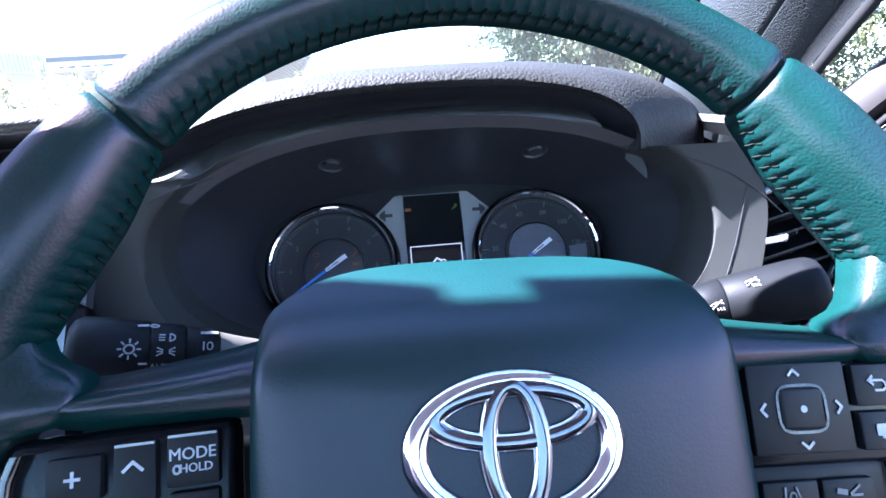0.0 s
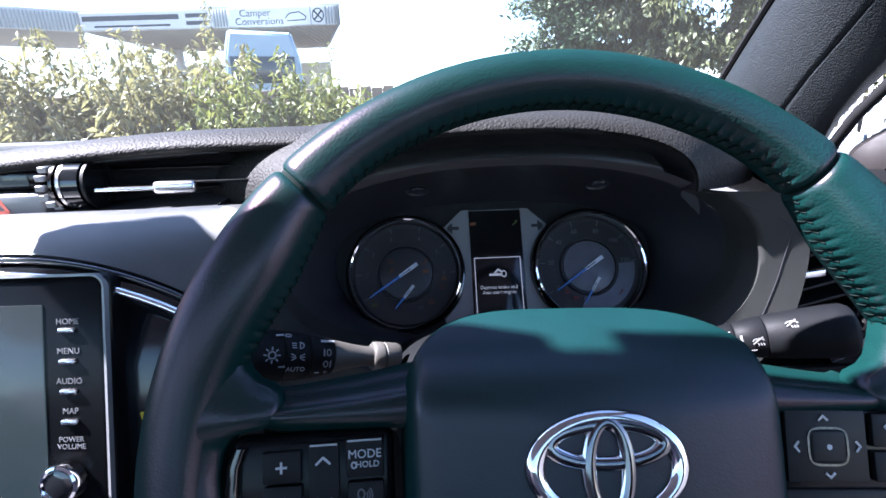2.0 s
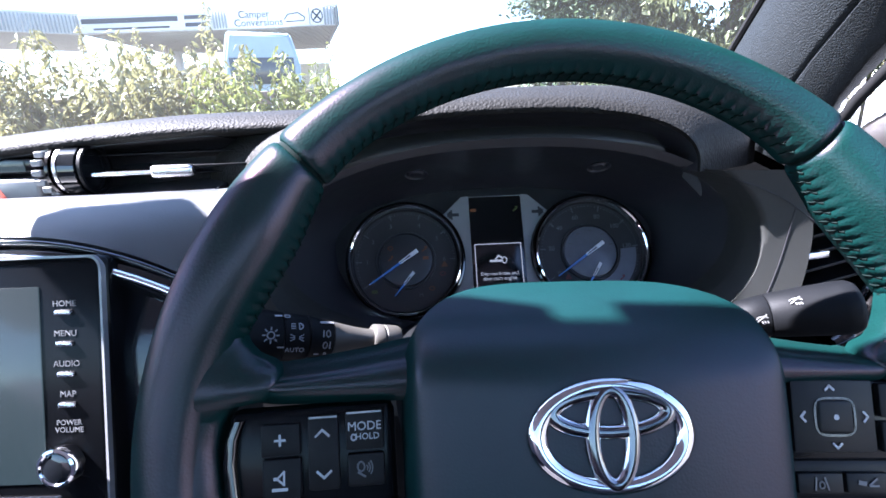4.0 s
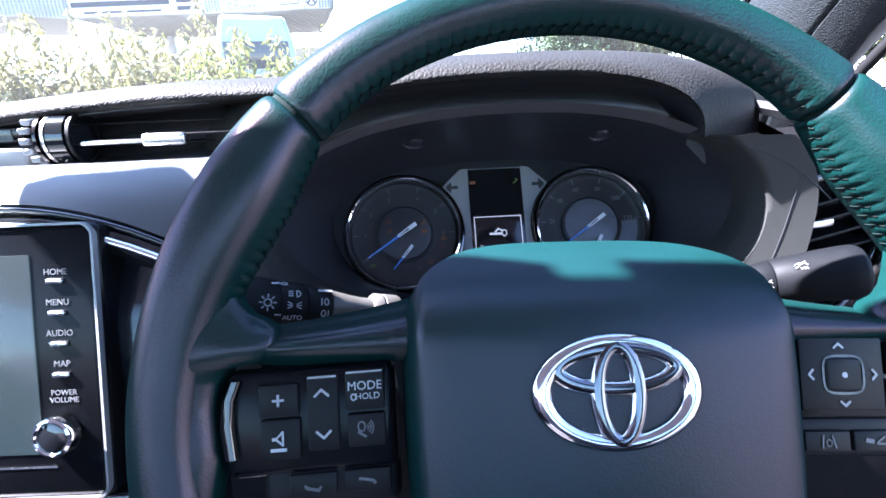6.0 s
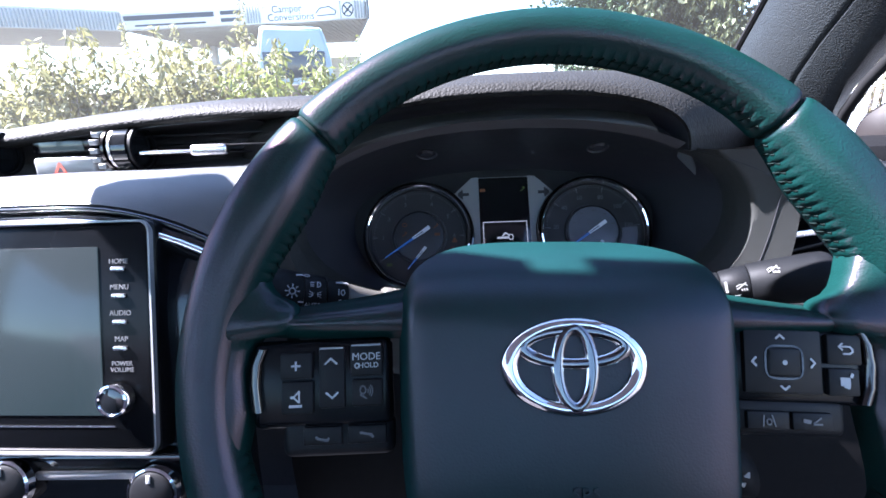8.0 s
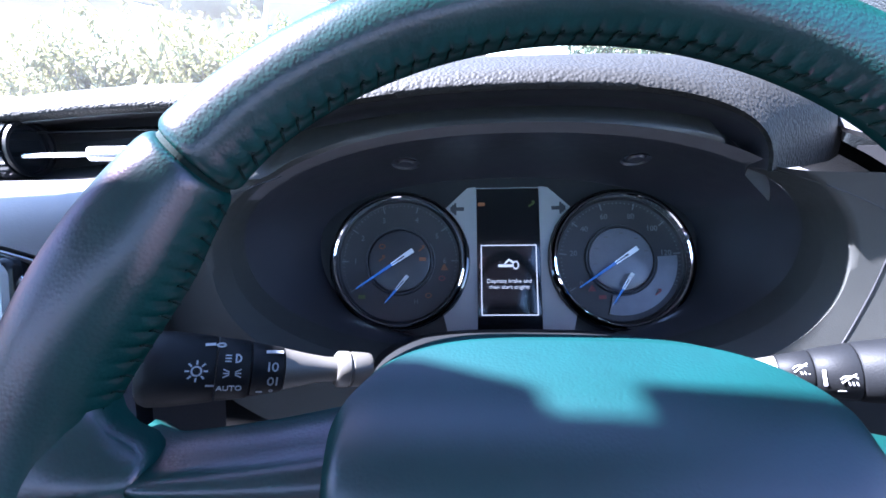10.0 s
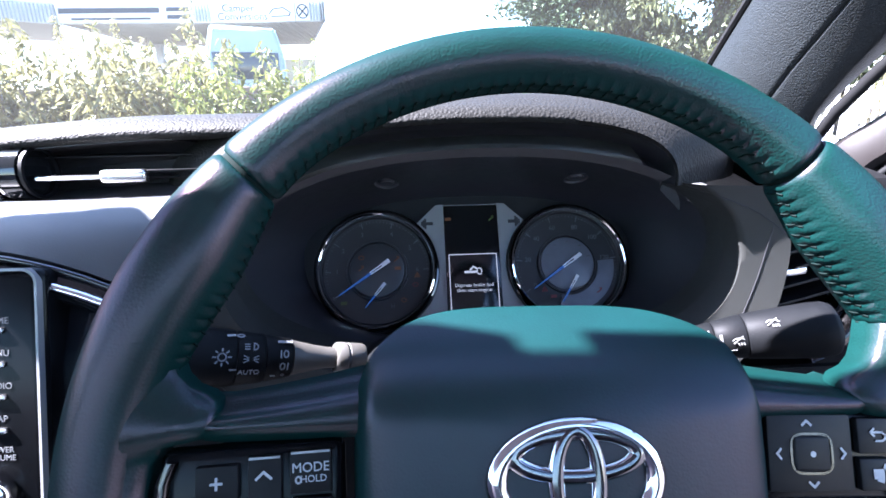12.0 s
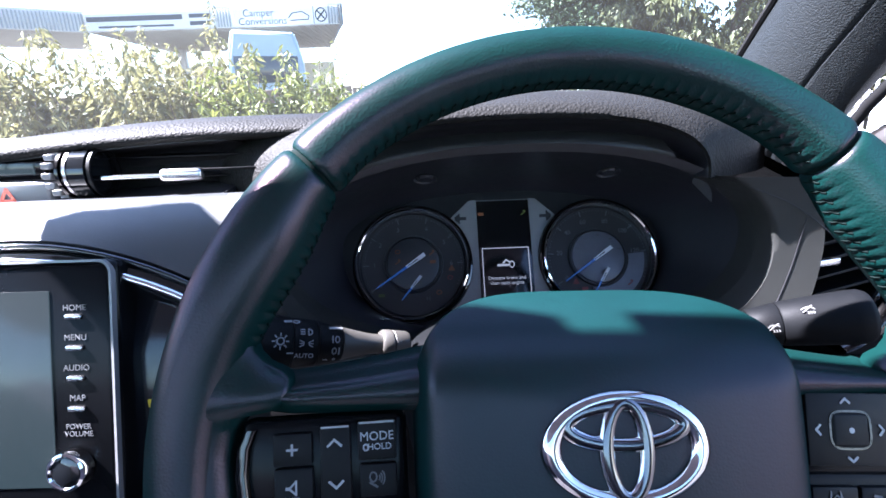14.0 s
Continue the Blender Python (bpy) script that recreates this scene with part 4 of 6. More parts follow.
# unlit warning symbols on the dials
for (px, py, mt, sh) in ((-0.105, 0.012, LAMPOFF, 0), (-0.105, 0.002, LAMPOFF, 1), (-0.072, 0.010, LAMPOFF, 1), (-0.071, 0.001, LAMPOFF, 2), (-0.053, -0.006, LAMPOFF, 3),
                         (-0.055, -0.015, LAMPRED, 0), (-0.066, -0.029, LAMPOFF, 0), (-0.121, -0.030, LAMPGREEN, 2),
                         (0.066, -0.024, LAMPRED, 3), (0.074, -0.031, LAMPRED, 2), (0.118, -0.027, LAMPRED, 1), (-0.022, 0.047, LAMPOFF, 2), (0.020, 0.047, LAMPGREEN, 1)):
    bm = bmesh.new()
    m = Matrix.Translation((px, py, 0.0021))
    if sh == 0:
        stroke(bm, oval(0, 0, 0.0024, 0.0018, 10), 0.0008, m=m, closed=True)
    elif sh == 1:
        stroke(bm, [(-0.002, -0.002), (0.002, 0.001)], 0.0012, m=m)
        stroke(bm, [(0.0005, 0.002), (0.002, 0.002)], 0.0012, m=m)
    elif sh == 2:
        stroke(bm, [(-0.0018, 0), (0.0018, 0)], 0.0030, m=m)
    else:
        stroke(bm, [(-0.0024, -0.0018), (0.0024, -0.0018), (0, 0.0024)], 0.0010, m=m, closed=True)
        stroke(bm, [(0, -0.001), (0, 0.001)], 0.0012, m=m)
    part("warning_symbol", bm, mt, cl, "unlit warning symbol")

# ---------- steering column and stalks ----------
col = thing("steering_column_cover", "dark plastic steering column cover behind the wheel", "column cover")
rings = []
for y, w, zt, zb in ((0.045, 0.066, -0.022, -0.110), (0.06, 0.078, -0.014, -0.125), (0.10, 0.088, -0.008, -0.135), (0.15, 0.098, -0.012, -0.135), (0.20, 0.106, -0.030, -0.13), (0.25, 0.110, -0.060, -0.13)):
    ring = []
    for i in range(40):
        t = 2 * math.pi * i / 40
        c, s = math.cos(t), math.sin(t)
        ring.append(Vector((w * math.copysign(abs(c) ** 0.6, c), y, (zt + zb) / 2 + (zt - zb) / 2 * math.copysign(abs(s) ** 0.7, s))))
    rings.append(ring)
part("cover", loft(rings, close_ring=True, cap=True), STALK, col, smooth=60)


def lever_frame(root, tip):
    """Axis, driver's side and upper side of a lever."""
    root, tip = Vector(root), Vector(tip)
    d = (tip - root).normalized()
    up = (Vector((0, 0, 1)) - d * d.z).normalized()
    front = d.cross(up)
    return root, d, front if front.y < 0 else -front, up


def stalk(name, label, axis, sections, marks):
    """Round lever: sections of (way along the axis, radius) from the column to the tip."""
    th = thing(name, label, "stalk")
    o, d, f, up = axis
    for mt, nm, secs in sections:
        rings = [[o + d * w + (f * math.cos(t) + up * math.sin(t)) * r for t in [2 * math.pi * i / 36 for i in range(36)]] for w, r in secs]
        part(nm, loft(rings, close_ring=True, cap=True), mt, th, smooth=45)
    marks(th)
    return th


def skin(axis, w, u, r):
    """A frame on a lever's skin, w along its axis, turned up by u degrees from the driver's side."""
    o, d, f, up = axis
    n = f * math.cos(radians(u)) + up * math.sin(radians(u))
    x = d if d.x > 0 else -d
    return frame_of(o + d * w + n * (r + 0.0003), x, n.cross(x))


LEFT = lever_frame((-0.0955, 0.154, -0.031), (-0.196, 0.109, -0.0015))
RIGHT = lever_frame((0.095, 0.1465, -0.0275), (0.200, 0.115, -0.0045))


def left_marks(th):
    m = skin(LEFT, 0.0875, 26, 0.0172)
    bm = stroke(bmesh.new(), oval(0, 0, 0.0021, 0.0021, 14), 0.0008, m=m, closed=True)
    for k in range(8):
        a = radians(45 * k)
        stroke(bm, [(0.0033 * math.cos(a), 0.0033 * math.sin(a)), (0.0047 * math.cos(a), 0.0047 * math.sin(a))], 0.0008, m=m)
    part("lamp_symbol", bm, STALKINK, th, "white lamp symbol")
    m = skin(LEFT, 0.0718, 22, 0.0156)
    bm = bmesh.new()
    for sd in (-1, 1):
        for k in (-1, 0, 1):
            stroke(bm, [(sd * 0.0015, 0.0007 * k), (sd * 0.0039, 0.0019 * k)], 0.0006, m=m)
    part("side_light_symbol", bm, STALKINK, th, "white side light symbol")
    m = skin(LEFT, 0.0715, 48, 0.0156)
    bm = stroke(bmesh.new(), oval(0.001, 0, 0.0022, 0.002, 12, -90, 90), 0.0007, m=m, closed=True)
    for k in (-1, 0, 1):
        stroke(bm, [(-0.0038, 0.0015 * k), (-0.0014, 0.0015 * k)], 0.0006, m=m)
    part("beam_symbol", bm, STALKINK, th, "white beam symbol")
    lettering("label", "AUTO", 0.0042, STALKINK, th, skin(LEFT, 0.0725, -6, 0.0157), "small white word")
    part("mark", stroke(bmesh.new(), [(-0.0016, 0), (0.0016, 0)], 0.0009, m=skin(LEFT, 0.0812, 2, 0.0166)), STALKINK, th)
    for u, sd in ((34, 1), (2, -1)):
        m = skin(LEFT, 0.0525, u, 0.0128)
        bm = stroke(bmesh.new(), oval(0.0008 * sd, 0, 0.0013, 0.0020, 12), 0.0007, m=m, closed=True)
        stroke(bm, [(-0.0022 * sd, -0.002), (-0.0022 * sd, 0.002)], 0.0008, m=m)
        part("fog_symbol", bm, STALKINK, th, "white fog lamp symbol")
    bm = stroke(bmesh.new(), [(-0.0014, 0), (0.0010, 0)], 0.0008, m=skin(LEFT, 0.0580, -24, 0.0136))
    stroke(bm, oval(0, 0, 0.0008, 0.0008, 8), 0.0005, m=skin(LEFT, 0.0525, -26, 0.0127), closed=True)
    part("mark", bm, STALKINK, th)
    bm = stroke(bmesh.new(), [(-0.0045, 0), (-0.001, 0.0004)], 0.0016, m=skin(LEFT, 0.0800, 72, 0.0166))
    stroke(bm, oval(0.0022, 0, 0.0018, 0.0012, 10), 0.0008, m=skin(LEFT, 0.0800, 72, 0.0166), closed=True)
    part("mark", bm, STALKINK, th)
    bm = bmesh.new()
    for sd in (-1, 1):
        stroke(bm, [(sd * 0.0008, 0), (sd * 0.0036, 0)], 0.0020, m=skin(LEFT, 0.0520, 70, 0.0128))
    part("mark", bm, STALKINK, th)


stalk("light_stalk", "black light switch stalk with white symbols, sunlight painted in grey at its root", LEFT, [
    (STALKLIT, "collar", [(-0.002, 0.0085), (0.0, 0.0094), (0.009, 0.0098), (0.0095, 0.0090), (0.0105, 0.0090), (0.011, 0.0100), (0.0165, 0.0100), (0.018, 0.0088)]),
    (STALKLIT, "stem", [(0.0178, 0.0066), (0.024, 0.0068), (0.032, 0.0080), (0.040, 0.0096), (0.0462, 0.0109)]),
    (STALK, "fog_ring", [(0.0466, 0.0108), (0.0476, 0.0116), (0.0620, 0.0141), (0.0628, 0.0136)]),
    (STALK, "light_ring", [(0.0632, 0.0138), (0.0642, 0.0147), (0.0782, 0.0160), (0.0790, 0.0155)]),
    (STALK, "tip", [(0.0794, 0.0156), (0.0804, 0.0164), (0.100, 0.0183), (0.108, 0.0182), (0.1115, 0.0165), (0.1132, 0.0135), (0.1140, 0.006)]),
], left_marks)


WIPERINK = mat("worn_grey_print", (0.16, 0.16, 0.158), rough=0.6, grain=0.1, grain_size=0.0006)


def right_marks(th):
    for w, u, r in ((0.0757, 50, 0.0156), (0.0560, 14, 0.0130), (0.0385, 38, 0.0098)):
        m = skin(RIGHT, w, u, r)
        bm = stroke(bmesh.new(), oval(0, 0, 0.0036, 0.0021, 12, 20, 160), 0.0007, m=m)
        stroke(bm, [(-0.003, -0.001), (0.0025, 0.003)], 0.0007, m=m)
        for k in (-1, 0, 1):
            stroke(bm, [(0.001 + 0.0015 * k, -0.001), (0.0014 + 0.0015 * k, -0.0022)], 0.0006, m=m)
        part("wiper_symbol", bm, WIPERINK, th, "white wiper symbol")
    m = skin(RIGHT, 0.0345, 10, 0.0090)
    bm = bmesh.new()
    for x in (-0.0022, 0.0008):
        stroke(bm, oval(x, -0.0005, 0.0011, 0.0013, 10), 0.0006, m=m, closed=True)
    stroke(bm, [(-0.003, 0.0022), (0.0025, 0.0016)], 0.0006, m=m)
    part("wiper_symbol", bm, WIPERINK, th, "white wiper symbol")
    part("level_mark", stroke(bmesh.new(), [(0.0, -0.0036), (0.0, 0.0030)], 0.0015, m=skin(RIGHT, 0.0468, 20, 0.0116)), WIPERINK, th, "white level mark")
    part("mark", stroke(bmesh.new(), [(-0.0014, 0), (0.0014, 0)], 0.0008, m=skin(RIGHT, 0.0530, -12, 0.0126)), WIPERINK, th)


stalk("wiper_stalk", "black wiper stalk with white symbols on the column", RIGHT, [
    (STALKLIT, "stem", [(-0.004, 0.0058), (0.012, 0.0062), (0.022, 0.0072), (0.0292, 0.0084)]),
    (STALK, "interval_ring", [(0.0296, 0.0082), (0.0304, 0.0088), (0.0430, 0.0109), (0.0437, 0.0104)]),
    (STALK, "wiper_ring", [(0.0441, 0.0106), (0.0449, 0.0113), (0.0606, 0.0139), (0.0613, 0.0134)]),
    (STALK, "tip", [(0.0617, 0.0135), (0.0626, 0.0143), (0.080, 0.0158), (0.100, 0.0171), (0.107, 0.0170), (0.1100, 0.0156), (0.1115, 0.0125), (0.1120, 0.005)]),
], right_marks)

# cruise lever below the right spoke
cr = thing("cruise_lever", "short dark cruise control lever below the spoke", "lever")
rings = []
for x, z, r in ((0.06, -0.105, 0.010), (0.095, -0.120, 0.012), (0.115, -0.128, 0.0165), (0.140, -0.138, 0.018), (0.152, -0.143, 0.015), (0.156, -0.145, 0.006)):
    rings.append([Vector((x - 0.008, 0.085 + r * math.cos(t), z + 0.005 + r * math.sin(t))) for t in [2 * math.pi * i / 28 for i in range(28)]])
part("lever", loft(rings, close_ring=True, cap=True), STALK, cr, smooth=60)
lm = frame_of(Vector((0.124, 0.0672, -0.1250)), (1, 0, -0.35), (0.1, 0.1, 1))
lettering("label", "RES", 0.0056, INK, cr, lm @ Matrix.Translation((-0.0015, 0.0045, 0)), "small white word")
lettering("label", "SET", 0.0056, INK, cr, lm @ Matrix.Translation((-0.0025, -0.0105, 0)), "small white word")
bm = bmesh.new()
stroke(bm, [(-0.0075, -0.0050), (-0.0055, -0.0012)], 0.0010, m=lm)
stroke(bm, [(-0.0035, -0.0020), (0.0030, -0.0020)], 0.0012, m=lm)
stroke(bm, [(-0.0030, -0.0042), (0.0025, -0.0042)], 0.0012, m=lm)
stroke(bm, [(0.0065, 0.003), (0.0080, 0.006), (0.0095, 0.003)], 0.0012, m=lm, closed=True)
stroke(bm, [(0.0050, -0.0092), (0.0065, -0.0120), (0.0080, -0.0092)], 0.0012, m=lm, closed=True)
stroke(bm, [(0.0088, -0.0018), (0.0062, -0.0030), (0.0088, -0.0042)], 0.0012, m=lm, closed=True)
part("label_marks", bm, INK, cr, "white pointers")

# switches in the lower dashboard beside the column
sw = thing("dashboard_switches", "row of black switches with white symbols in the lower dashboard", "switch panel")
part("frame", boxed(0.205, 0.176, -0.150, 0.062, 0.02, 0.040, 0.003, 2), PIANO, sw, "gloss black frame")
for x in (0.1885, 0.2130):
    k = part("key", boxed(x, 0.1655, -0.150, 0.0215, 0.006, 0.026, 0.0015, 2), SWITCH, sw, "black key")
    km = frame_of(Vector((x, 0.1623, -0.148)), (1, 0, 0), (0, 0, 1))
    bm = stroke(bmesh.new(), oval(-0.002, 0, 0.0022, 0.0026, 12), 0.0007, m=km, closed=True)
    stroke(bm, [(0.002, -0.002), (0.005, 0.001)], 0.0008, m=km)
    stroke(bm, [(0.002, 0.002), (0.005, -0.001)], 0.0008, m=km)
    part("symbol", bm, INKDIM, k)
part("edge_strip", boxed(0.205, 0.1655, -0.1685, 0.050, 0.003, 0.0010, 0.0003), DARKCHROME, sw, "thin silver edge")
# ---------- steering wheel ----------
WM = Matrix(((0.9990, -0.0161, 0.0411), (0.0441, 0.3999, -0.9155), (-0.0017, 0.9164, 0.4003))).to_4x4()
wheel = thing("steering_wheel", "black leather steering wheel, its upper rim sunlit teal green", "steering wheel", m=Matrix.Translation((0, 0, H)) @ WM)
RC = Vector((0.0039, -0.0052, -0.0310))


def seam_at(theta):
    """Where the sewn seam runs round the tube: on the inner side, nearer the driver at the top."""
    return 168 if 45.4 < theta % 360 < 134.2 else 180


def rim_section(theta, phi, end, pucker, amp):
    """A point of the rim: theta round the wheel, phi round the tube from the outside over the driver's face."""
    t = radians(theta)
    # the tube swells into a thumb rest below each upper seam
    turn = (theta + 90) % 360 - 90
    grow = math.exp(-(min(abs(turn - 32.5), abs(turn - 147.5)) / (12.0 if 32.5 < turn < 147.5 else 19.0)) ** 2)
    rr = 0.0141 + 0.0057 * grow + 0.0012 * min(1.0, max(0.0, (abs(turn - 90) - 57.5) / 30.0))
    rw = rr * 1.07
    big = 0.1824 - 0.0052 * grow
    c, s = math.cos(phi), math.sin(phi)
    e = 1 - 0.13 * math.exp(-end / 0.5)
    # the inner side is flattened, where the two edges of the leather meet
    rad, w = rr * math.copysign(abs(c) ** 0.92, c) * e, rw * math.copysign(abs(s) ** 0.92, s) * e
    near = math.exp(-((phi - radians(seam_at(theta))) / (0.31 if phi < radians(seam_at(theta)) else 0.24)) ** 2)
    fold = abs(math.sin(math.pi * theta * pucker)) ** 0.5
    d = amp * near * (fold - 0.55)
    rad, w = rad + d * c, w + d * s
    seam = math.exp(-((phi - radians(seam_at(theta) + 8)) / 0.07) ** 2) * 0.0012 * (amp > 0)
    rad, w = rad - seam * c, w - seam * s
    r = big + rad
    return RC + Vector((r * math.cos(t), r * math.sin(t), w))


def rim_part(name, t0, t1, pucker, amp, label):
    n = int(abs(t1 - t0) / (0.2 if amp > 0.001 else 0.45))
    k = 64
    rings = []
    for i in range(n + 1):
        th = t0 + (t1 - t0) * i / n
        end = min(abs(th - t0), abs(th - t1))
        rings.append([rim_section(th, 2 * math.pi * j / k, end, pucker, amp) for j in range(k)])
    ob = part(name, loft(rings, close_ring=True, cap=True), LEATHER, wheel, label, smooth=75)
    if amp > 0.001:
        # slanted threads in the creases of the leather
        bm = bmesh.new()
        for i in range(math.ceil(min(t0, t1) * pucker + 0.5), int(max(t0, t1) * pucker - 0.5) + 1):
            th = i / pucker
            pts = []
            for a in (-9, -4, 2, 8, 15):
                q = rim_section(th + 0.035 * a, radians(seam_at(th) + 4 + a), 9.0, pucker, amp)
                mid = RC + Vector((0.1810 * math.cos(radians(th)), 0.1810 * math.sin(radians(th)), 0.0))
                pts.append(q + (q - mid).normalized() * 0.0002)
            tube(pts, 0.00045, 5, bm)
        part("stitching", bm, THREAD, ob, "dark slanted stitches")
    return ob


rim_part("rim_top", 133.9, 45.7, 0.48, 0.0013, "smooth leather top of the rim")
rim_part("grip", 45.1, -38, 0.50, 0.0016, "stitched leather grip")
rim_part("grip", 134.5, 218, 0.50, 0.0018, "stitched leather grip")
rim_part("rim_bottom", 218.6, 321.4, 0.36, 0.0006, "smooth leather bottom of the rim")
bm = bmesh.new()
core = []
for i in range(181):
    ring = [rim_section(2 * i, 2 * math.pi * j / 20, 9.0, 0.5, 0.0) for j in range(20)]
    mid = sum(ring, Vector()) / 20
    core.append([mid + (q - mid) * 0.84 for q in ring])
part("rim_core", loft(core, close_ring=True), THREAD, wheel, "dark core in the seams")


# airbag cover
def pad_w(u, v, half):
    a = min(1.0, abs(u) / half)
    w = -0.004 * a * a - 0.003 * max(0, (a - 0.80) / 0.2) - 0.026 * max(0.0, (a - 0.89) / 0.11) ** 2.4
    if v > 0.020:
        w -= 0.034 * ((v - 0.020) / 0.038) ** 1.9
    if v < -0.05:
        w -= 0.020 * ((-0.05 - v) / 0.06) ** 2
    return w - 0.0018


def pad_point(t, k):
    c, s = math.cos(t), math.sin(t)
    p = 3.7
    u, v = math.copysign(abs(c) ** (2 / p), c), math.copysign(abs(s) ** (2 / p), s)
    v = v * (0.0625 if v > 0 else 0.112) * k
    half = 0.0838 + 0.03 * min(0.0, v + 0.01) * 1.6
    half -= 0.10 * max(0, v - 0.02) ** 1.2
    u = u * half * k
    return Vector((u + 0.0022, v, pad_w(u, v, half)))


rings = [[pad_point(2 * math.pi * i / 96, k) for i in range(96)] for k in (0.02, 0.15, 0.3, 0.45, 0.6, 0.72, 0.80, 0.85, 0.89, 0.92, 0.945, 0.965, 0.98, 0.99, 1.0)]
rings.append([Vector((p.x * 0.995, p.y * 0.995, p.z - 0.02)) for p in rings[-1]])
bm = loft(rings, close_ring=True)
bm.verts.ensure_lookup_table()
bm.faces.new([bm.verts[i] for i in range(96)][::-1])
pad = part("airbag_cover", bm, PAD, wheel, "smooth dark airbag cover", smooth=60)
pad.matrix_basis = Matrix.Rotation(radians(-2.3), 4, "Z")        # the wheel's middle stands turned a little to the right


def ring_oval(cx, cy, rx, ry, width, z, h, n=72, thin=1.0):
    """A chrome oval band with a broad flat top and bevelled edges."""
    rings = []
    for i in range(n):
        t = 2 * math.pi * i / n
        c, s = math.cos(t), math.sin(t)
        nx, ny = c / rx, s / ry
        ln = math.hypot(nx, ny)
        nx, ny = nx / ln, ny / ln
        w = width * (1 + (thin - 1) * abs(s))
        rings.append([Vector((cx + rx * c + nx * w * o, cy + ry * s + ny * w * o, z + h * q))
                      for o, q in ((-0.5, 0), (-0.46, 0.45), (-0.36, 0.74), (-0.18, 0.94), (0, 1.0), (0.18, 0.94), (0.36, 0.74), (0.46, 0.45), (0.5, 0))])
    rings.append(rings[0])
    return loft(rings)


em = part("emblem", ring_oval(0, 0, 0.0296, 0.0192, 0.0088, -0.0032, 0.0038, thin=0.72), EMBLEM, pad, "chrome oval emblem", smooth=60)
for cy, rx, ry, wd, zz in ((0.0088, 0.0232, 0.0076, 0.0074, -0.0030), (-0.0004, 0.0080, 0.0178, 0.0070, -0.0026)):
    band = part("emblem_oval", ring_oval(0, cy, rx, ry, wd, zz, 0.0032, thin=0.85), EMBLEM, em, "chrome oval", smooth=60)
    part("emblem_face", ring_oval(0, cy, rx, ry, wd * 0.62, zz + 0.0028, 0.0007, thin=0.85), EMBLEMFACE, em, "band face, darkened for the cabin it mirrors", smooth=30)
em.location = (0.0015, -0.0006, 0.0)
groove = ring_oval(0, 0, 0.0343, 0.0228, 0.0016, -0.0034, 0.0009)
part("emblem_groove", groove, BLACK, em, "dark groove")
lettering("label", "SRS", 0.0085, PAD, pad, Matrix.Translation((0.0049, -0.0564, -0.0022)), "embossed letters", depth=0.0011)
lettering("label", "AIRBAG", 0.0085, PAD, pad, Matrix.Translation((0.0062, -0.0646, -0.0031)), "embossed letters", depth=0.0013)


# spokes
def spoke(sg):
    rings = []
    for u, top, w in ((0.066, 0.0390, -0.0240), (0.080, 0.0370, -0.0235), (0.100, 0.0328, -0.0230), (0.120, 0.0295, -0.0230), (0.132, 0.0278, -0.0230), (0.137, 0.0272, -0.0245),
                      (0.144, 0.0270, -0.0290), (0.150, 0.0265, -0.0350), (0.156, 0.0260, -0.0420)):
        crest = 0.0125 + (top - 0.0125) * 0.62
        line = [(0.0105, w - 0.006), (0.0125, w - 0.0015), (0.0155, w + 0.0030), ((0.0125 + crest) / 2 + 0.0015, w + 0.0045), (crest, w + 0.0010),
                (crest + (top - crest) * 0.45, w - 0.010), (crest + (top - crest) * 0.75, w - 0.016), (top, w - 0.024), (top - 0.004, w - 0.034), (0.0105, w - 0.034)]
        curve = smooth_line([(0, v, d) for v, d in line[:8]], 3)
        rings.append([Vector((sg * u, p.y, p.z)) for p in curve] + [Vector((sg * u, v, d)) for v, d in line[8:]])
    return loft(rings, close_ring=True, cap=True)


for sg in (1, -1):
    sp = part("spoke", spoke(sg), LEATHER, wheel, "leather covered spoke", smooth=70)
    sp.matrix_basis = Matrix.Rotation(radians(-2.3), 4, "Z")
    # leather web between the switch panel and the rim
    web = []
    for v, u0, u1, lift in ((0.062, 0.1590, 0.172, 0), (0.054, 0.1555, 0.175, 0), (0.0440, 0.1525, 0.1775, 0), (0.0370, 0.1495, 0.178, 0), (0.0325, 0.1450, 0.178, 0), (0.0295, 0.1380, 0.178, -0.0005), (0.0270, 0.1345, 0.1785, 0.001),
                            (0.0240, 0.1330, 0.1785, 0.0035), (0.0205, 0.1330, 0.1785, 0.0055), (0.0165, 0.1350, 0.1785, 0.0055), (0.0130, 0.1390, 0.1785, 0.0025), (0.0100, 0.1535, 0.1790, 0), (0.004, 0.1570, 0.1790, 0),
                            (-0.006, 0.1580, 0.1790, 0), (-0.017, 0.1565, 0.1785, 0), (-0.026, 0.1555, 0.1780, 0), (-0.036, 0.1570, 0.1770, 0), (-0.048, 0.1590, 0.1755, 0), (-0.062, 0.1605, 0.1730, 0), (-0.076, 0.1600, 0.1690, 0)):
        web.append([Vector((sg * (u0 + (u1 - u0) * k), v, -0.0245 + q + lift * max(0.0, 1 - 1.4 * k))) for k, q in ((0.04, -0.016), (0.0, -0.008), (0.01, -0.002), (0.06, 0.0002), (0.30, 0.0034), (0.60, 0.0064), (1.0, 0.0084), (1.05, -0.01))])
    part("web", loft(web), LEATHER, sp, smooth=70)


def key(parent, name, u0, u1, v0, v1, w, label="", h=0.0042, mt=None):
    return part(name, boxed((u0 + u1) / 2, (v0 + v1) / 2, w - h / 2 + 0.0004, u1 - u0, v1 - v0, h, 0.0010, 2), mt or SWITCH, parent, label)


WL = -0.0212
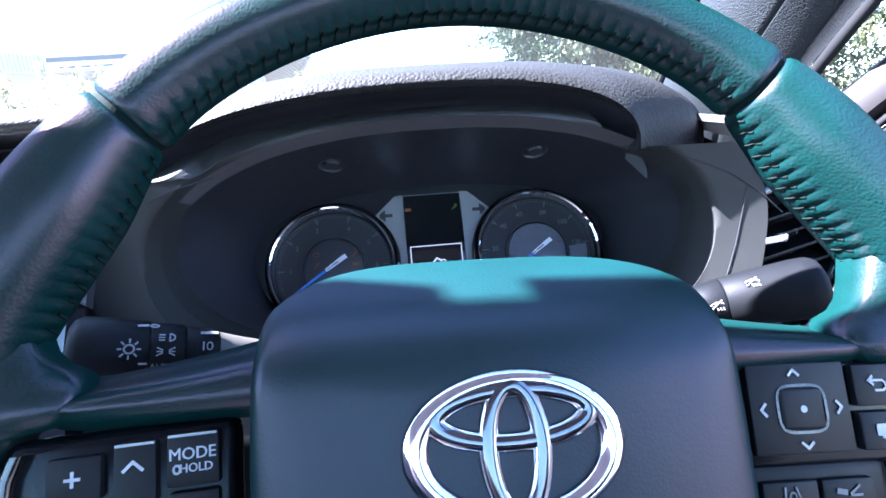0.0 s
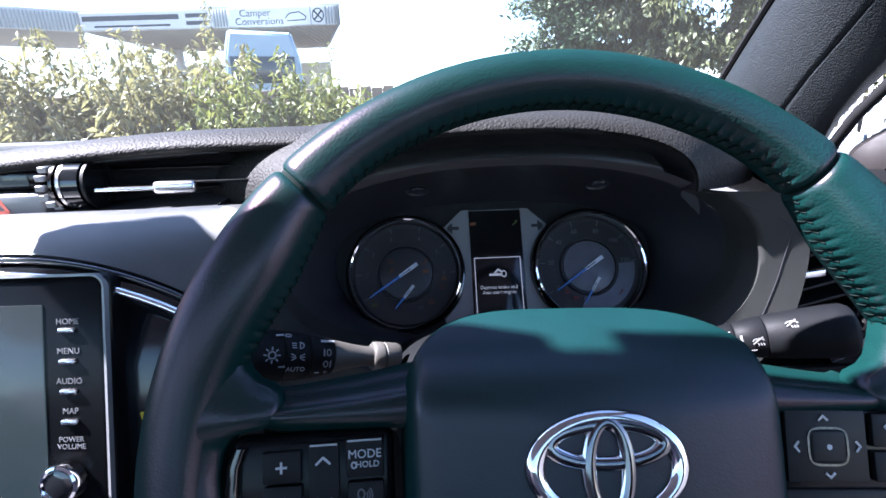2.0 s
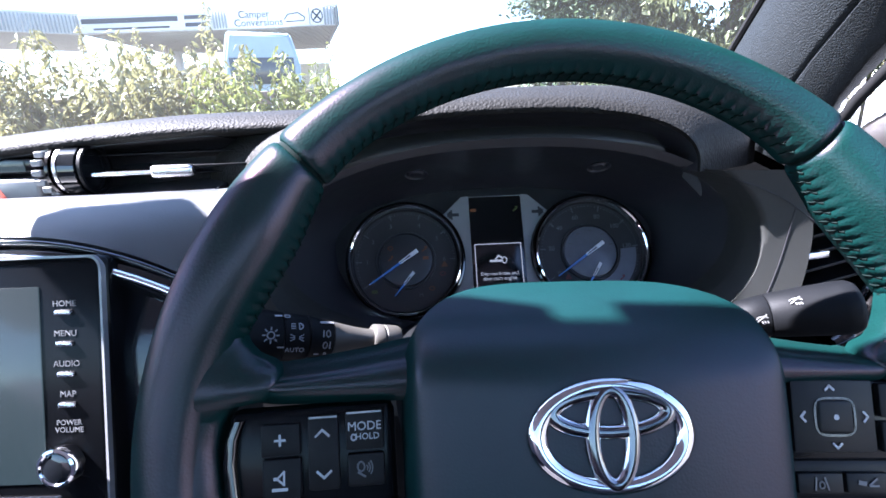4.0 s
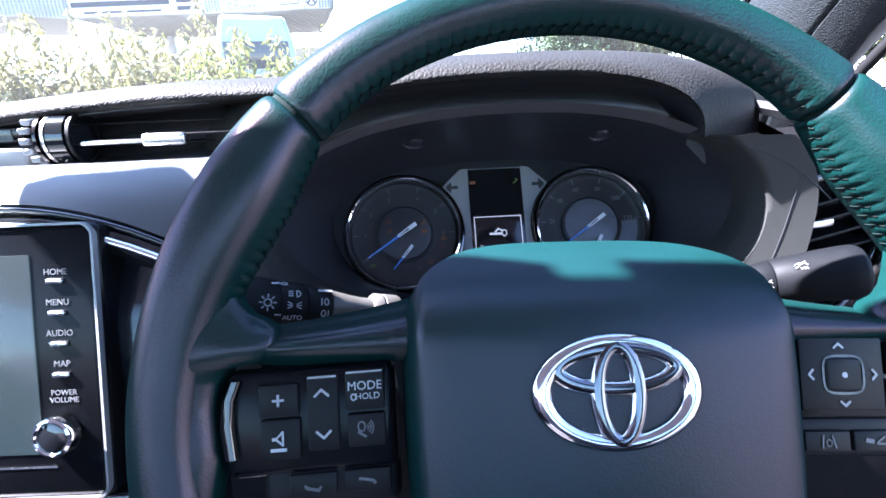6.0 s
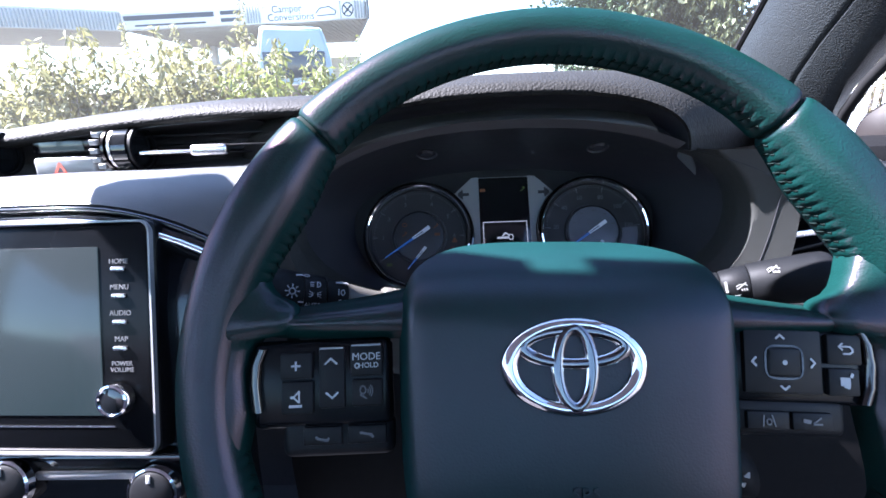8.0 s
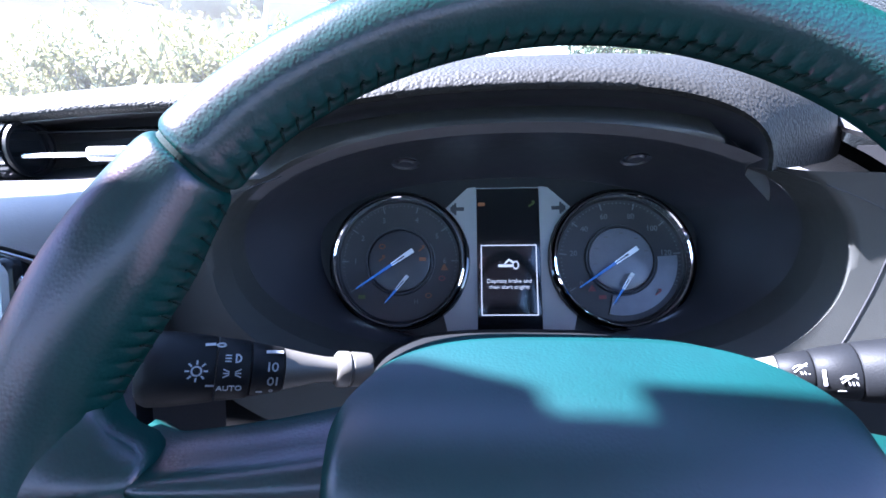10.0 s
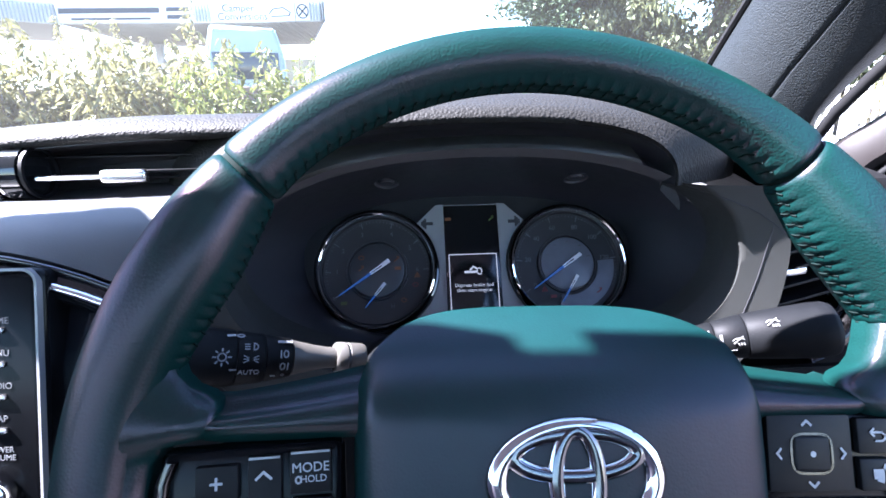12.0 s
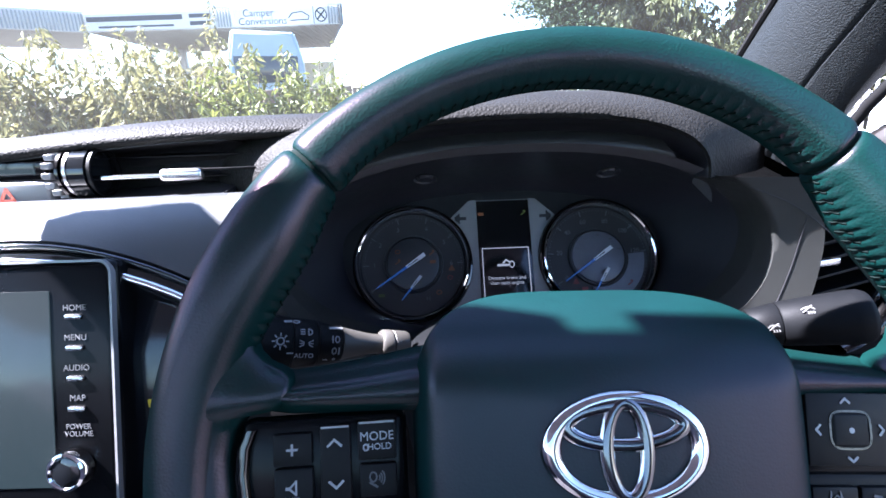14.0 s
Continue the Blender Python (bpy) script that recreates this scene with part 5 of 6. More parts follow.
lp = part("switch_panel", boxed(-0.1192, -0.0065, WL - 0.008, 0.0695, 0.0430, 0.012, 0.004, 3), PANEL, wheel, "gloss black switch panel")
lower = part("lower_trim", boxed(-0.112, -0.0325, WL - 0.009, 0.056, 0.020, 0.012, 0.005, 3), SWITCH, wheel, "black lower trim")


def chevron(bm, u, v, s, d, w, size=0.0028):
    return stroke(bm, [(u - size, v - s * size * 0.45), (u, v + s * size * 0.45), (u + size, v - s * size * 0.45)] if d == "v" else [(u - s * size * 0.45, v + size), (u + s * size * 0.45, v), (u - s * size * 0.45, v - size)], 0.0009, z=w)


FW = WL + 0.0006
k = key(lp, "key", -0.1395, -0.1235, -0.0038, 0.0092, WL)
part("symbol", stroke(stroke(bmesh.new(), [(-0.1335, 0.0028), (-0.1295, 0.0028)], 0.0009, z=FW), [(-0.1315, 0.0008), (-0.1315, 0.0048)], 0.0009, z=FW), INK, k)
k = key(lp, "key", -0.1390, -0.1232, -0.0205, -0.0046, WL)
bm = stroke(bmesh.new(), [(-0.1340, -0.0120), (-0.1325, -0.0120), (-0.1300, -0.0095), (-0.1300, -0.0148), (-0.1325, -0.0125), (-0.1340, -0.0125)], 0.0007, z=FW)
stroke(bm, [(-0.1345, -0.0165), (-0.1290, -0.0165)], 0.0012, z=FW)
part("symbol", bm, INK, k)
k = key(lp, "key", -0.1202, -0.1075, -0.0183, 0.0113, WL)
part("symbol", chevron(bmesh.new(), -0.1141, 0.0045, 1, "v", FW), INK, k)
part("symbol", chevron(bmesh.new(), -0.1137, -0.0120, -1, "v", FW), INK, k)
part("key_edge", boxed(-0.1138, 0.0108, WL + 0.0003, 0.0115, 0.0008, 0.0008), SILVER, k)
k = key(lp, "key", -0.1046, -0.0887, -0.0036, 0.0122, WL)
lettering("label", "MODE", 0.0050, INK, k, Matrix.Translation((-0.0966, 0.0060, FW)), "white word")
lettering("label", "HOLD", 0.0036, INK, k, Matrix.Translation((-0.0955, 0.0018, FW)), "white word")
part("symbol", stroke(bmesh.new(), oval(-0.1012, 0.0018, 0.0010, 0.0012, 10), 0.0006, z=FW, closed=True), INK, k)
part("key_edge", boxed(-0.0966, 0.0117, WL + 0.0003, 0.0145, 0.0008, 0.0008), SILVER, k)
k = key(lp, "key", -0.1042, -0.0889, -0.0180, -0.0050, WL)
bm = stroke(bmesh.new(), oval(-0.0985, -0.0100, 0.0014, 0.0019, 12), 0.0006, z=FW, closed=True)
for j in (1, 2, 3):
    stroke(bm, oval(-0.0968, -0.0105, 0.0010 * j, 0.0012 * j, 6, -45, 45), 0.0005, z=FW)
stroke(bm, [(-0.0998, -0.0122), (-0.0970, -0.0140)], 0.0008, z=FW)
part("symbol", bm, INKDIM, k)
for u0, u1, s in ((-0.1285, -0.1095, 1), (-0.1068, -0.0878, -1)):
    k = key(lower, "key", u0, u1, -0.0358, -0.0270, WL - 0.001)
    um = (u0 + u1) / 2
    part("symbol", stroke(bmesh.new(), [(um - 0.003, -0.0305 - 0.0012 * (s > 0)), (um - 0.0022, -0.0325 + 0.002 * (s < 0)), (um + 0.0022, -0.0335 + 0.002 * (s < 0)), (um + 0.003, -0.0325)], 0.0011, z=FW - 0.001), INKDIM, k)
bm = bmesh.new()
prof = ((0.1520, 0.0115), (0.1552, 0.004), (0.1560, -0.006), (0.1545, -0.019))
loft([[Vector((-(u - d), v, WL + w)) for u, v in prof] for d, w in ((0.0062, -0.003), (0.0060, 0.0002), (0.0045, 0.0010), (0.0025, 0.0006), (0.0008, -0.0010), (0.0, -0.004))], bm=bm)
part("chrome_end", bm, DARKCHROME, lp, "chrome end piece", smooth=60)

rp = part("switch_panel", boxed(0.1215, -0.0075, WL - 0.008, 0.073, 0.0380, 0.012, 0.004, 3), PANEL, wheel, "gloss black switch panel")
rlow = part("lower_trim", boxed(0.114, -0.0325, WL - 0.009, 0.058, 0.020, 0.012, 0.005, 3), SWITCH, wheel, "black lower trim")
k = key(rp, "key_pad", 0.0905, 0.1287, -0.0210, 0.0102, WL)
ring_pts = [(0.1098 + 0.0092 * math.copysign(abs(math.cos(a)) ** 0.5, math.cos(a)), -0.0056 + 0.0080 * math.copysign(abs(math.sin(a)) ** 0.5, math.sin(a))) for a in [2 * math.pi * i / 40 for i in range(40)]]
part("key_ring", stroke(bmesh.new(), ring_pts, 0.0010, z=WL + 0.0003, depth=0.0005, closed=True), SATINBLACK, k, "black ring")
c = part("key_centre", boxed(0.1098, -0.0056, WL - 0.0002, 0.0166, 0.0142, 0.003, 0.0013, 3), SWITCH, k, "raised centre key")
part("symbol", lathe([(0, 0.0003), (0.0012, 0.0003), (0.0012, 0)], 16, Matrix.Translation((0.1098, -0.0057, WL + 0.0012))), INK, c)
part("symbol", chevron(bmesh.new(), 0.1082, 0.0068, 1, "v", FW, 0.0020), INK, k)
part("symbol", chevron(bmesh.new(), 0.1098, -0.0180, -1, "v", FW, 0.0020), INK, k)
part("symbol", chevron(bmesh.new(), 0.1240, -0.0056, 1, "h", FW, 0.0020), INK, k)
part("symbol", chevron(bmesh.new(), 0.0950, -0.0056, -1, "h", FW, 0.0020), INK, k)
k = key(rp, "key", 0.1317, 0.1488, -0.0060, 0.0088, WL)
bm = stroke(bmesh.new(), [(0.1375, 0.0030), (0.1425, 0.0030), (0.1438, 0.0018), (0.1438, 0.0005), (0.1425, -0.0005), (0.1395, -0.0005)], 0.0008, z=FW)
stroke(bm, [(0.1388, 0.0045), (0.1372, 0.0030), (0.1388, 0.0015)], 0.0008, z=FW)
part("symbol", bm, INK, k)
k = key(rp, "key", 0.1317, 0.1470, -0.0210, -0.0078, WL)
bm = stroke(bmesh.new(), [(0.1385, -0.0140), (0.1405, -0.0140)], 0.0040, z=FW)
stroke(bm, [(0.1395, -0.0160), (0.1410, -0.0165)], 0.0020, z=FW)
stroke(bm, [(0.1425, -0.0115), (0.1430, -0.0105)], 0.0014, z=FW)
part("symbol", bm, INK, k)
bm = bmesh.new()
prof = ((0.1530, 0.0105), (0.1568, 0.0040), (0.1582, -0.0060), (0.1572, -0.0170), (0.1540, -0.0250))
loft([[Vector((u - d, v, WL + w)) for u, v in prof] for d, w in ((0.0072, -0.003), (0.0070, 0.0002), (0.0052, 0.0012), (0.0030, 0.0008), (0.0010, -0.0008), (0.0, -0.004))], bm=bm)
part("chrome_end", bm, DARKCHROME, rp, "chrome end piece", smooth=60)
for u0, u1, s in ((0.0915, 0.1122, 1), (0.1137, 0.1335, -1)):
    k = key(rlow, "key", u0, u1, -0.0384, -0.0297, WL - 0.001)
    um = (u0 + u1) / 2
    bm = bmesh.new()
    if s > 0:
        stroke(bm, [(um - 0.003, -0.0365), (um - 0.0025, -0.0315)], 0.0007, z=FW - 0.001)
        stroke(bm, [(um + 0.003, -0.0365), (um + 0.0015, -0.0315)], 0.0007, z=FW - 0.001)
        stroke(bm, oval(um, -0.0345, 0.0012, 0.0014, 10), 0.0006, z=FW - 0.001, closed=True)
    else:
        stroke(bm, [(um - 0.0045, -0.0335), (um - 0.002, -0.0340)], 0.0018, z=FW - 0.001)
        stroke(bm, [(um, -0.0345), (um + 0.0035, -0.0320)], 0.0008, z=FW - 0.001)
        stroke(bm, [(um, -0.0350), (um + 0.004, -0.0350)], 0.0008, z=FW - 0.001)
    part("symbol", bm, INKDIM, k)
swing = Matrix.Translation((0.1098, -0.0056, 0)) @ Matrix.Rotation(radians(-4.5), 4, "Z") @ Matrix.Translation((-0.1098, 0.0056, 0))
rp.matrix_basis, rlow.matrix_basis = swing, swing
part("hub_back", boxed(0, -0.02, -0.055, 0.13, 0.13, 0.04, 0.012, 3), BLACK, wheel, "black hub behind the cover")
for sg in (1, -1):
    bm = bmesh.new()
    cyl(bm, (sg * 0.045, -0.075, -0.045), (sg * 0.050, -0.170, -0.026), 0.013, 0.011, 16)
    part("lower_spoke", bm, BLACK, wheel, "black lower spoke")

# ---------- open driver's door ----------
DM = frame_of(Vector((0.403, 0.309, 0.0)), (0.8, -0.6, 0), (0, 0, 1))
door = thing("car_door", "open driver's door with grey plastic lining and mirror corner", "car door", m=Matrix.Translation((0, 0, H)) @ DM)
bm = bmesh.new()
heights = (0.020, -0.006, -0.05, -0.12, -0.22, -0.33, -0.60)
# each upright row: its offset along the door, and how far it stands proud at each height; a deep groove parts the front strip
cols = ((-0.004, (0.0, 0.0, 0.0, 0.0, 0.0, 0.0, 0.0)), (0.004, (0.012, 0.012, 0.010, 0.008, 0.006, 0.006, 0.006)), (0.028, (0.013, 0.014, 0.012, 0.008, 0.006, 0.006, 0.006)),
        (0.046, (0.015, 0.010, 0.002, -0.002, -0.004, -0.004, -0.004)), (0.056, (0.017, 0.004, -0.014, -0.018, -0.020, -0.020, -0.020)),
        (0.065, (0.019, 0.004, -0.022, -0.026, -0.028, -0.028, -0.028)), (0.069, (0.020, 0.018, 0.020, 0.012, 0.004, 0.004, 0.004)),
        (0.075, (0.021, 0.022, 0.024, 0.016, 0.008, 0.008, 0.008)), (0.20, (0.026, 0.028, 0.030, 0.022, 0.010, 0.016, 0.010)), (0.95, (0.026, 0.028, 0.030, 0.022, 0.010, 0.016, 0.010)))
loft([[Vector((x + 0.012 * max(0.0, -z - 0.06) / 0.1 * (k < 3), z + (0.008 if x > 0.1 else 0.0) * (z > 0), w)) for z, w in zip(heights, ws_)] for k, (x, ws_) in enumerate(cols)], bm=bm)
thicken(bm, 0.012)
part("lining", bm, DOORP, door, "grey grained door lining", smooth=60)
part("joint", boxed(0.14, -0.208, 0.0085, 0.14, 0.0018, 0.006, m=Matrix.Translation((0.14, -0.208, 0)) @ Matrix.Rotation(radians(16), 4, 'Z') @ Matrix.Translation((-0.14, 0.208, 0))), RUBBER, door, "thin lining joint")
part("shell_edge", boxed(-0.012, -0.28, -0.035, 0.05, 0.62, 0.06, 0.01), BLACK, door, "dark front edge of the door")
# sail: triangular corner that carries the mirror
bm = bmesh.new()

# left facet, a narrow sloped strip that turns back at the top, and a raised right facet; the outer edge is rounded off
fold = [v[:2] for v in smooth_line([(*p, 0) for p in ((0.0705, 0.024), (0.0690, 0.0575), (0.0730, 0.100), (0.0810, 0.1235), (0.0930, 0.140), (0.1100, 0.1535), (0.1500, 0.172))], 5)]
outer = [v[:2] for v in smooth_line([(*p, 0) for p in ((0.008, 0.024), (0.0085, 0.040), (0.0180, 0.058), (0.0420, 0.084), (0.0720, 0.1185), (0.1000, 0.1580), (0.1500, 0.205))], 5)]
cols = []
for (fx, fz), (ox, oz) in zip(fold, outer):
    a, b = Vector((ox, oz, 0.0)), Vector((fx, fz, 0.0))
    d = (b - a).normalized()
    k = min(1.0, (b - a).length / 0.03)
    far = Vector((0.152, max(fz, 0.024), 0.0))
    cols.append([a + Vector((0, 0, -0.020)), a + Vector((0, 0, 0.001)), a + d * 0.0015 + Vector((0, 0, 0.0045)), a + d * 0.0045 + Vector((0, 0, 0.0065)), a.lerp(b, 0.5) + Vector((0, 0, 0.0075)),
                 b + Vector((0, 0, 0.0080)), b + Vector((0.0022, 0, 0.0095)), b + Vector((0.0052, -0.0003, 0.0145 * k + 0.009 * (1 - k))), b + Vector((0.0075, -0.0005, 0.0155 * k + 0.010 * (1 - k))), far + Vector((0.012, 0, 0.0175))])
loft(cols, bm=bm)
part("joint", tube([Vector((0.004 + 0.020 * i, 0.0225, 0.0135 + (0.009 if i > 3 else 0.0015 * i))) for i in range(10)], 0.0016, 8), RUBBER, door, "dark joint under the mirror corner")
sail = part("mirror_corner", bm, DOORP, door, "grey triangular mirror corner", smooth=40)
bm = bmesh.new()
bmesh.ops.create_uvsphere(bm, u_segments=32, v_segments=20, radius=1, matrix=Matrix.LocRotScale((0.126, 0.092, 0.0125), None, (0.036, 0.030, 0.0150)))
part("mirror_knuckle", bm, DOORP, sail, "rounded mirror mount", smooth=60)
# window frame running up and back
edge_in = [(-0.046, 0.020), (-0.043, 0.060), (-0.036, 0.086), (-0.0115, 0.108), (0.012, 0.131), (0.036, 0.151), (0.074, 0.183), (0.20, 0.290), (0.34, 0.40), (0.55, 0.50), (0.85, 0.52)]
edge_out_0 = [(0.005, 0.020), (0.0065, 0.042), (0.011, 0.052), (0.0165, 0.060), (0.030, 0.0745), (0.041, 0.087), (0.0705, 0.120), (0.21, 0.262), (0.35, 0.365), (0.56, 0.465), (0.85, 0.485)]
edge_in, edge_out = [v[:2] for v in smooth_line([(*p, 0) for p in edge_in])], [v[:2] for v in smooth_line([(*p, 0) for p in edge_out_0])]
bm = bmesh.new()
secs = []
for (x0, z0), (x1, z1) in zip(edge_in, edge_out):
    a, b = Vector((x0, z0, -0.018)), Vector((x1, z1, 0.004))
    up1 = Vector((0, 0, 0.018))
    secs.append([a, a + up1 * 0.7, a.lerp(b, 0.22) + up1, a.lerp(b, 0.50) + up1 * 0.85, a.lerp(b, 0.64) + up1 * 0.35, a.lerp(b, 0.70) + up1 * 0.0, a.lerp(b, 0.93) + up1 * 0.0, b, b - Vector((0, 0, 0.03)), a - Vector((0, 0, 0.02))])
part("window_frame", loft(secs, close_ring=True, cap=True), DOORF, door, "painted window frame", smooth=35)
for nm, off, r, up1, mt, lb in (("window_seal", 0.76, 0.0032, 0.006, RUBBER, "black rubber seal"), ("chrome_line", 0.84, 0.0012, 0.0085, DARKCHROME, "thin bright line in the seal"), ("window_seal", 0.91, 0.0028, 0.006, RUBBER, "black rubber seal")):
    pts = [Vector((x0 + (x1 - x0) * off, z0 + (z1 - z0) * off, -0.018 + 0.022 * off + up1)) for (x0, z0), (x1, z1) in zip(edge_in, edge_out)]
    part(nm, tube(pts, r), mt, door, lb)
bm = bmesh.new()
g = [bm.verts.new(p) for p in ((0.150, 0.026, -0.012), (0.90, 0.03, -0.012), (0.85, 0.485, -0.012), (0.56, 0.465, -0.012), (0.35, 0.365, -0.012), (0.150, 0.205, -0.012))]
bm.faces.new(g)
gl = part("pane", bm, SIDEGLASS, door, "clear door window")
gl.visible_shadow = False
hd = part("pull_handle", boxed(0.170, -0.212, 0.030, 0.075, 0.045, 0.022, 0.009, 3), PIANO, door, "gloss black door handle")
part("armrest", boxed(0.42, -0.13, 0.045, 0.42, 0.05, 0.05, 0.015, 3), DOORP, door, "grey armrest")

# ---------- outside ----------
G = -H                                    # the ground, seen from the hub


def ground_thing(name, label, category, group="", kind=""):
    return thing(name, label, category, (0, 0, H), group=group, kind=kind)


bm = bmesh.new()
bmesh.ops.create_grid(bm, x_segments=8, y_segments=8, size=600, matrix=Matrix.Translation((0, 300, G)))
structure("ground", bm, ASPHALT, "grey asphalt yard", "ground", smooth=0)


def leaf_mesh(points, size, rng, droop=0.45, narrow=0.19):
    """Many small folded leaves, one at every point, in one mesh."""
    verts, faces = [], []
    for p, s in points:
        d = Vector((rng.uniform(-1, 1), rng.uniform(-1, 1), rng.uniform(-0.8, 0.7) - droop)).normalized()
        side = d.cross(Vector((rng.uniform(-1, 1), rng.uniform(-1, 1), rng.uniform(-1, 1)))).normalized()
        nrm = d.cross(side)
        ln = size * s * rng.uniform(0.6, 1.35)
        w = ln * narrow
        k = len(verts)
        tip = p + d * ln - Vector((0, 0, droop * ln * 0.4))
        verts += [p, p + d * ln * 0.45 + side * w + nrm * w * 0.4, tip, p + d * ln * 0.45 - side * w + nrm * w * 0.4, p + d * ln * 0.5]
        faces += [(k, k + 1, k + 4), (k + 1, k + 2, k + 4), (k + 4, k + 2, k + 3), (k, k + 4, k + 3)]
    return verts, faces


def leaf_part(name, points, size, material, parent, rng, label="", **kw):
    v, f = leaf_mesh(points, size, rng, **kw)
    me = bpy.data.meshes.new(name)
    me.from_pydata(v, [], f)
    me.materials.append(material)
    ob = new(name, me)
    ob.parent = parent
    return tagged(ob, label)


def twig_bar(bm, a, b, r0, r1):
    cyl(bm, a, b, r0, r1, n=5, cap=False)


def shrub(x, y, height, width, seed, material, leaf=0.085, count=3400, plumes=2):
    rng = random.Random(seed)
    th = ground_thing("shrub", "tangled sunlit shrub with long pale leaves", "shrub", group="hedge before the bonnet")
    bm = bmesh.new()
    pts = []
    for s in range(26):
        base = Vector((x + rng.uniform(-0.3, 0.3) * width, y + rng.uniform(-0.25, 0.25), G))
        top = Vector((x + rng.uniform(-0.62, 0.62) * width, y + rng.uniform(-0.55, 0.45), G + height * rng.uniform(0.55, 1.04)))
        mid_p = base.lerp(top, 0.5) + Vector((rng.uniform(-0.12, 0.12), rng.uniform(-0.1, 0.1), 0.1))
        twig_bar(bm, base, mid_p, 0.014, 0.009)
        twig_bar(bm, mid_p, top, 0.009, 0.003)
        n = count // 26
        for k in range(n):
            t = 0.25 + 0.75 * rng.random() ** 0.8
            p = base.lerp(mid_p, t * 2) if t < 0.5 else mid_p.lerp(top, t * 2 - 1)
            r = 0.20 * (1.15 - t)
            pts.append((p + Vector((rng.gauss(0, r), rng.gauss(0, r), rng.gauss(0, r * 0.7))), 1.0 - 0.35 * t))
        if s < plumes:
            tip = top + Vector((rng.uniform(-0.05, 0.05), 0, 0.28))
            twig_bar(bm, top, tip, 0.003, 0.002)
            for k in range(60):
                t = rng.random()
                pts.append((top.lerp(tip, t) + Vector((rng.gauss(0, 0.02), rng.gauss(0, 0.02), 0)), 0.3))
    part("stems", bm, BARK, th, "thin brown stems")
    leaf_part("leaves", pts, leaf, material, th, rng, "long pale green leaves")
    return th


shrubs = [(-5.2, 5.6, 2.10, 1.0, LEAF), (-4.4, 5.3, 2.15, 1.0, LEAF), (-3.7, 5.7, 2.25, 0.9, LEAF), (-3.1, 5.3, 2.12, 0.9, LEAF), (-2.5, 5.5, 2.15, 0.8, LEAF),
          (-2.0, 5.2, 1.98, 0.8, LEAFY), (-1.5, 5.4, 1.95, 0.75, LEAFY), (-1.05, 5.4, 1.72, 0.6, LEAFY), (-6.1, 5.9, 2.1, 1.1, LEAF), (-0.55, 5.6, 1.45, 0.6, LEAF), (-7.1, 6.2, 2.2, 1.2, LEAF)]
for i, (x, y, h, w, m) in enumerate(shrubs):
    shrub(x, y, h, w, 11 + i, m, leaf=0.15 if m is LEAF else 0.13, plumes=3 if i in (2, 3, 4, 8) else 1)

# boarded fence behind the shrubs
bf = ground_thing("board_fence", "weathered brown board fence behind the shrubs", "fence")
brd = boxed(0, 0, 0.86, 0.142, 0.022, 1.72, 0.004, 1)
first = part("board", brd, BROWNW, bf)
first.location = (-9.0, 6.6, G)
for k in range(1, 62):
    o = new("board", first.data)
    o.parent = bf
    o.location = (-9.0 + 0.15 * k, 6.6 + 0.006 * (k % 3), G - 0.02 * (k % 2))
for z in (0.35, 1.4):
    part("rail", boxed(-4.4, 6.64, G + z, 9.3, 0.05, 0.08, 0.005, 1), BROWNW, bf)

# canopy building with a signed fascia
BA, BB = Vector((-11.3, 17.0, 0)), Vector((-2.87, 17.0, 0))
BM = frame_of(Vector((BB.x, BB.y, G)), BB - BA, (0, 0, 1))
bld = thing("canopy_building", "flat canopy building with a white signed fascia over a forecourt", "building", m=Matrix.Translation((0, 0, H)) @ BM)
LN = (BB - BA).length
FT, FB = 4.83, 4.26
part("fascia", boxed(-LN / 2, (FT + FB) / 2, -0.06, LN, FT - FB, 0.12, 0.01), WHITE, bld, "white fascia")
# the free end runs back at a slant
part("fascia_side", loft([[Vector((x, y, z)) for x, z in ((0.0, 0.0), (-1.55, -5.7), (-1.65, -5.7), (-0.12, 0.0))] for y in (FB, FT)], close_ring=True, cap=True), CLAD, bld, "ribbed side fascia")
part("soffit", loft([[Vector((x, y, z)) for x, z in ((-0.1, -0.12), (-1.6, -5.65), (-LN, -5.65), (-LN, -0.12))] for y in (FB + 0.02, FB + 0.09)], close_ring=True, cap=True), SOFFIT, bld, "cream soffit")
for k in range(46):
    x = -0.30 - 0.18 * k
    d = 5.4 if x < -1.65 else max(0.3, (-x - 0.1) / 1.5 * 5.4)
    part("soffit_rib", boxed(x, FB + 0.01, -0.15 - d / 2, 0.03, 0.02, d, 0.004, 1), SOFFIT, bld)
part("roof", loft([[Vector((x, y, z)) for x, z in ((0.02, 0.02), (-1.53, -5.75), (-LN, -5.75), (-LN, 0.02))] for y in (FT, FT + 0.06)], close_ring=True, cap=True), WHITE, bld, "flat roof")
part("rear_wall", boxed(-LN / 2 - 1.0, 1.9, -5.7, LN - 1, 3.6, 0.2), RENDERW, bld, "cream rear wall")
for x in (-4.2, -7.6):
    part("column", boxed(x, 2.1, -4.6, 0.28, 4.3, 0.28, 0.02), WHITE, bld, "white column")
# the wing that turns back beyond the signs
wing_m = Matrix.Translation((-LN, 0, 0)) @ Matrix.Rotation(math.atan2(2.75, 4.5), 4, "Y")
wing = part("wing_fascia", boxed(-5.0, (FT + FB) / 2, -0.06, 10.0, FT - FB, 0.12, 0.01, m=wing_m), WHITE, bld, "pale fascia of the wing")
part("wing_soffit", boxed(-5.0, FB + 0.05, -2.4, 10.0, 0.08, 4.4, m=wing_m), SOFFIT, bld, "cream soffit")
part("wing_roof", boxed(-5.0, FT + 0.03, -2.4, 10.0, 0.06, 4.8, m=wing_m), WHITE, bld, "flat roof")
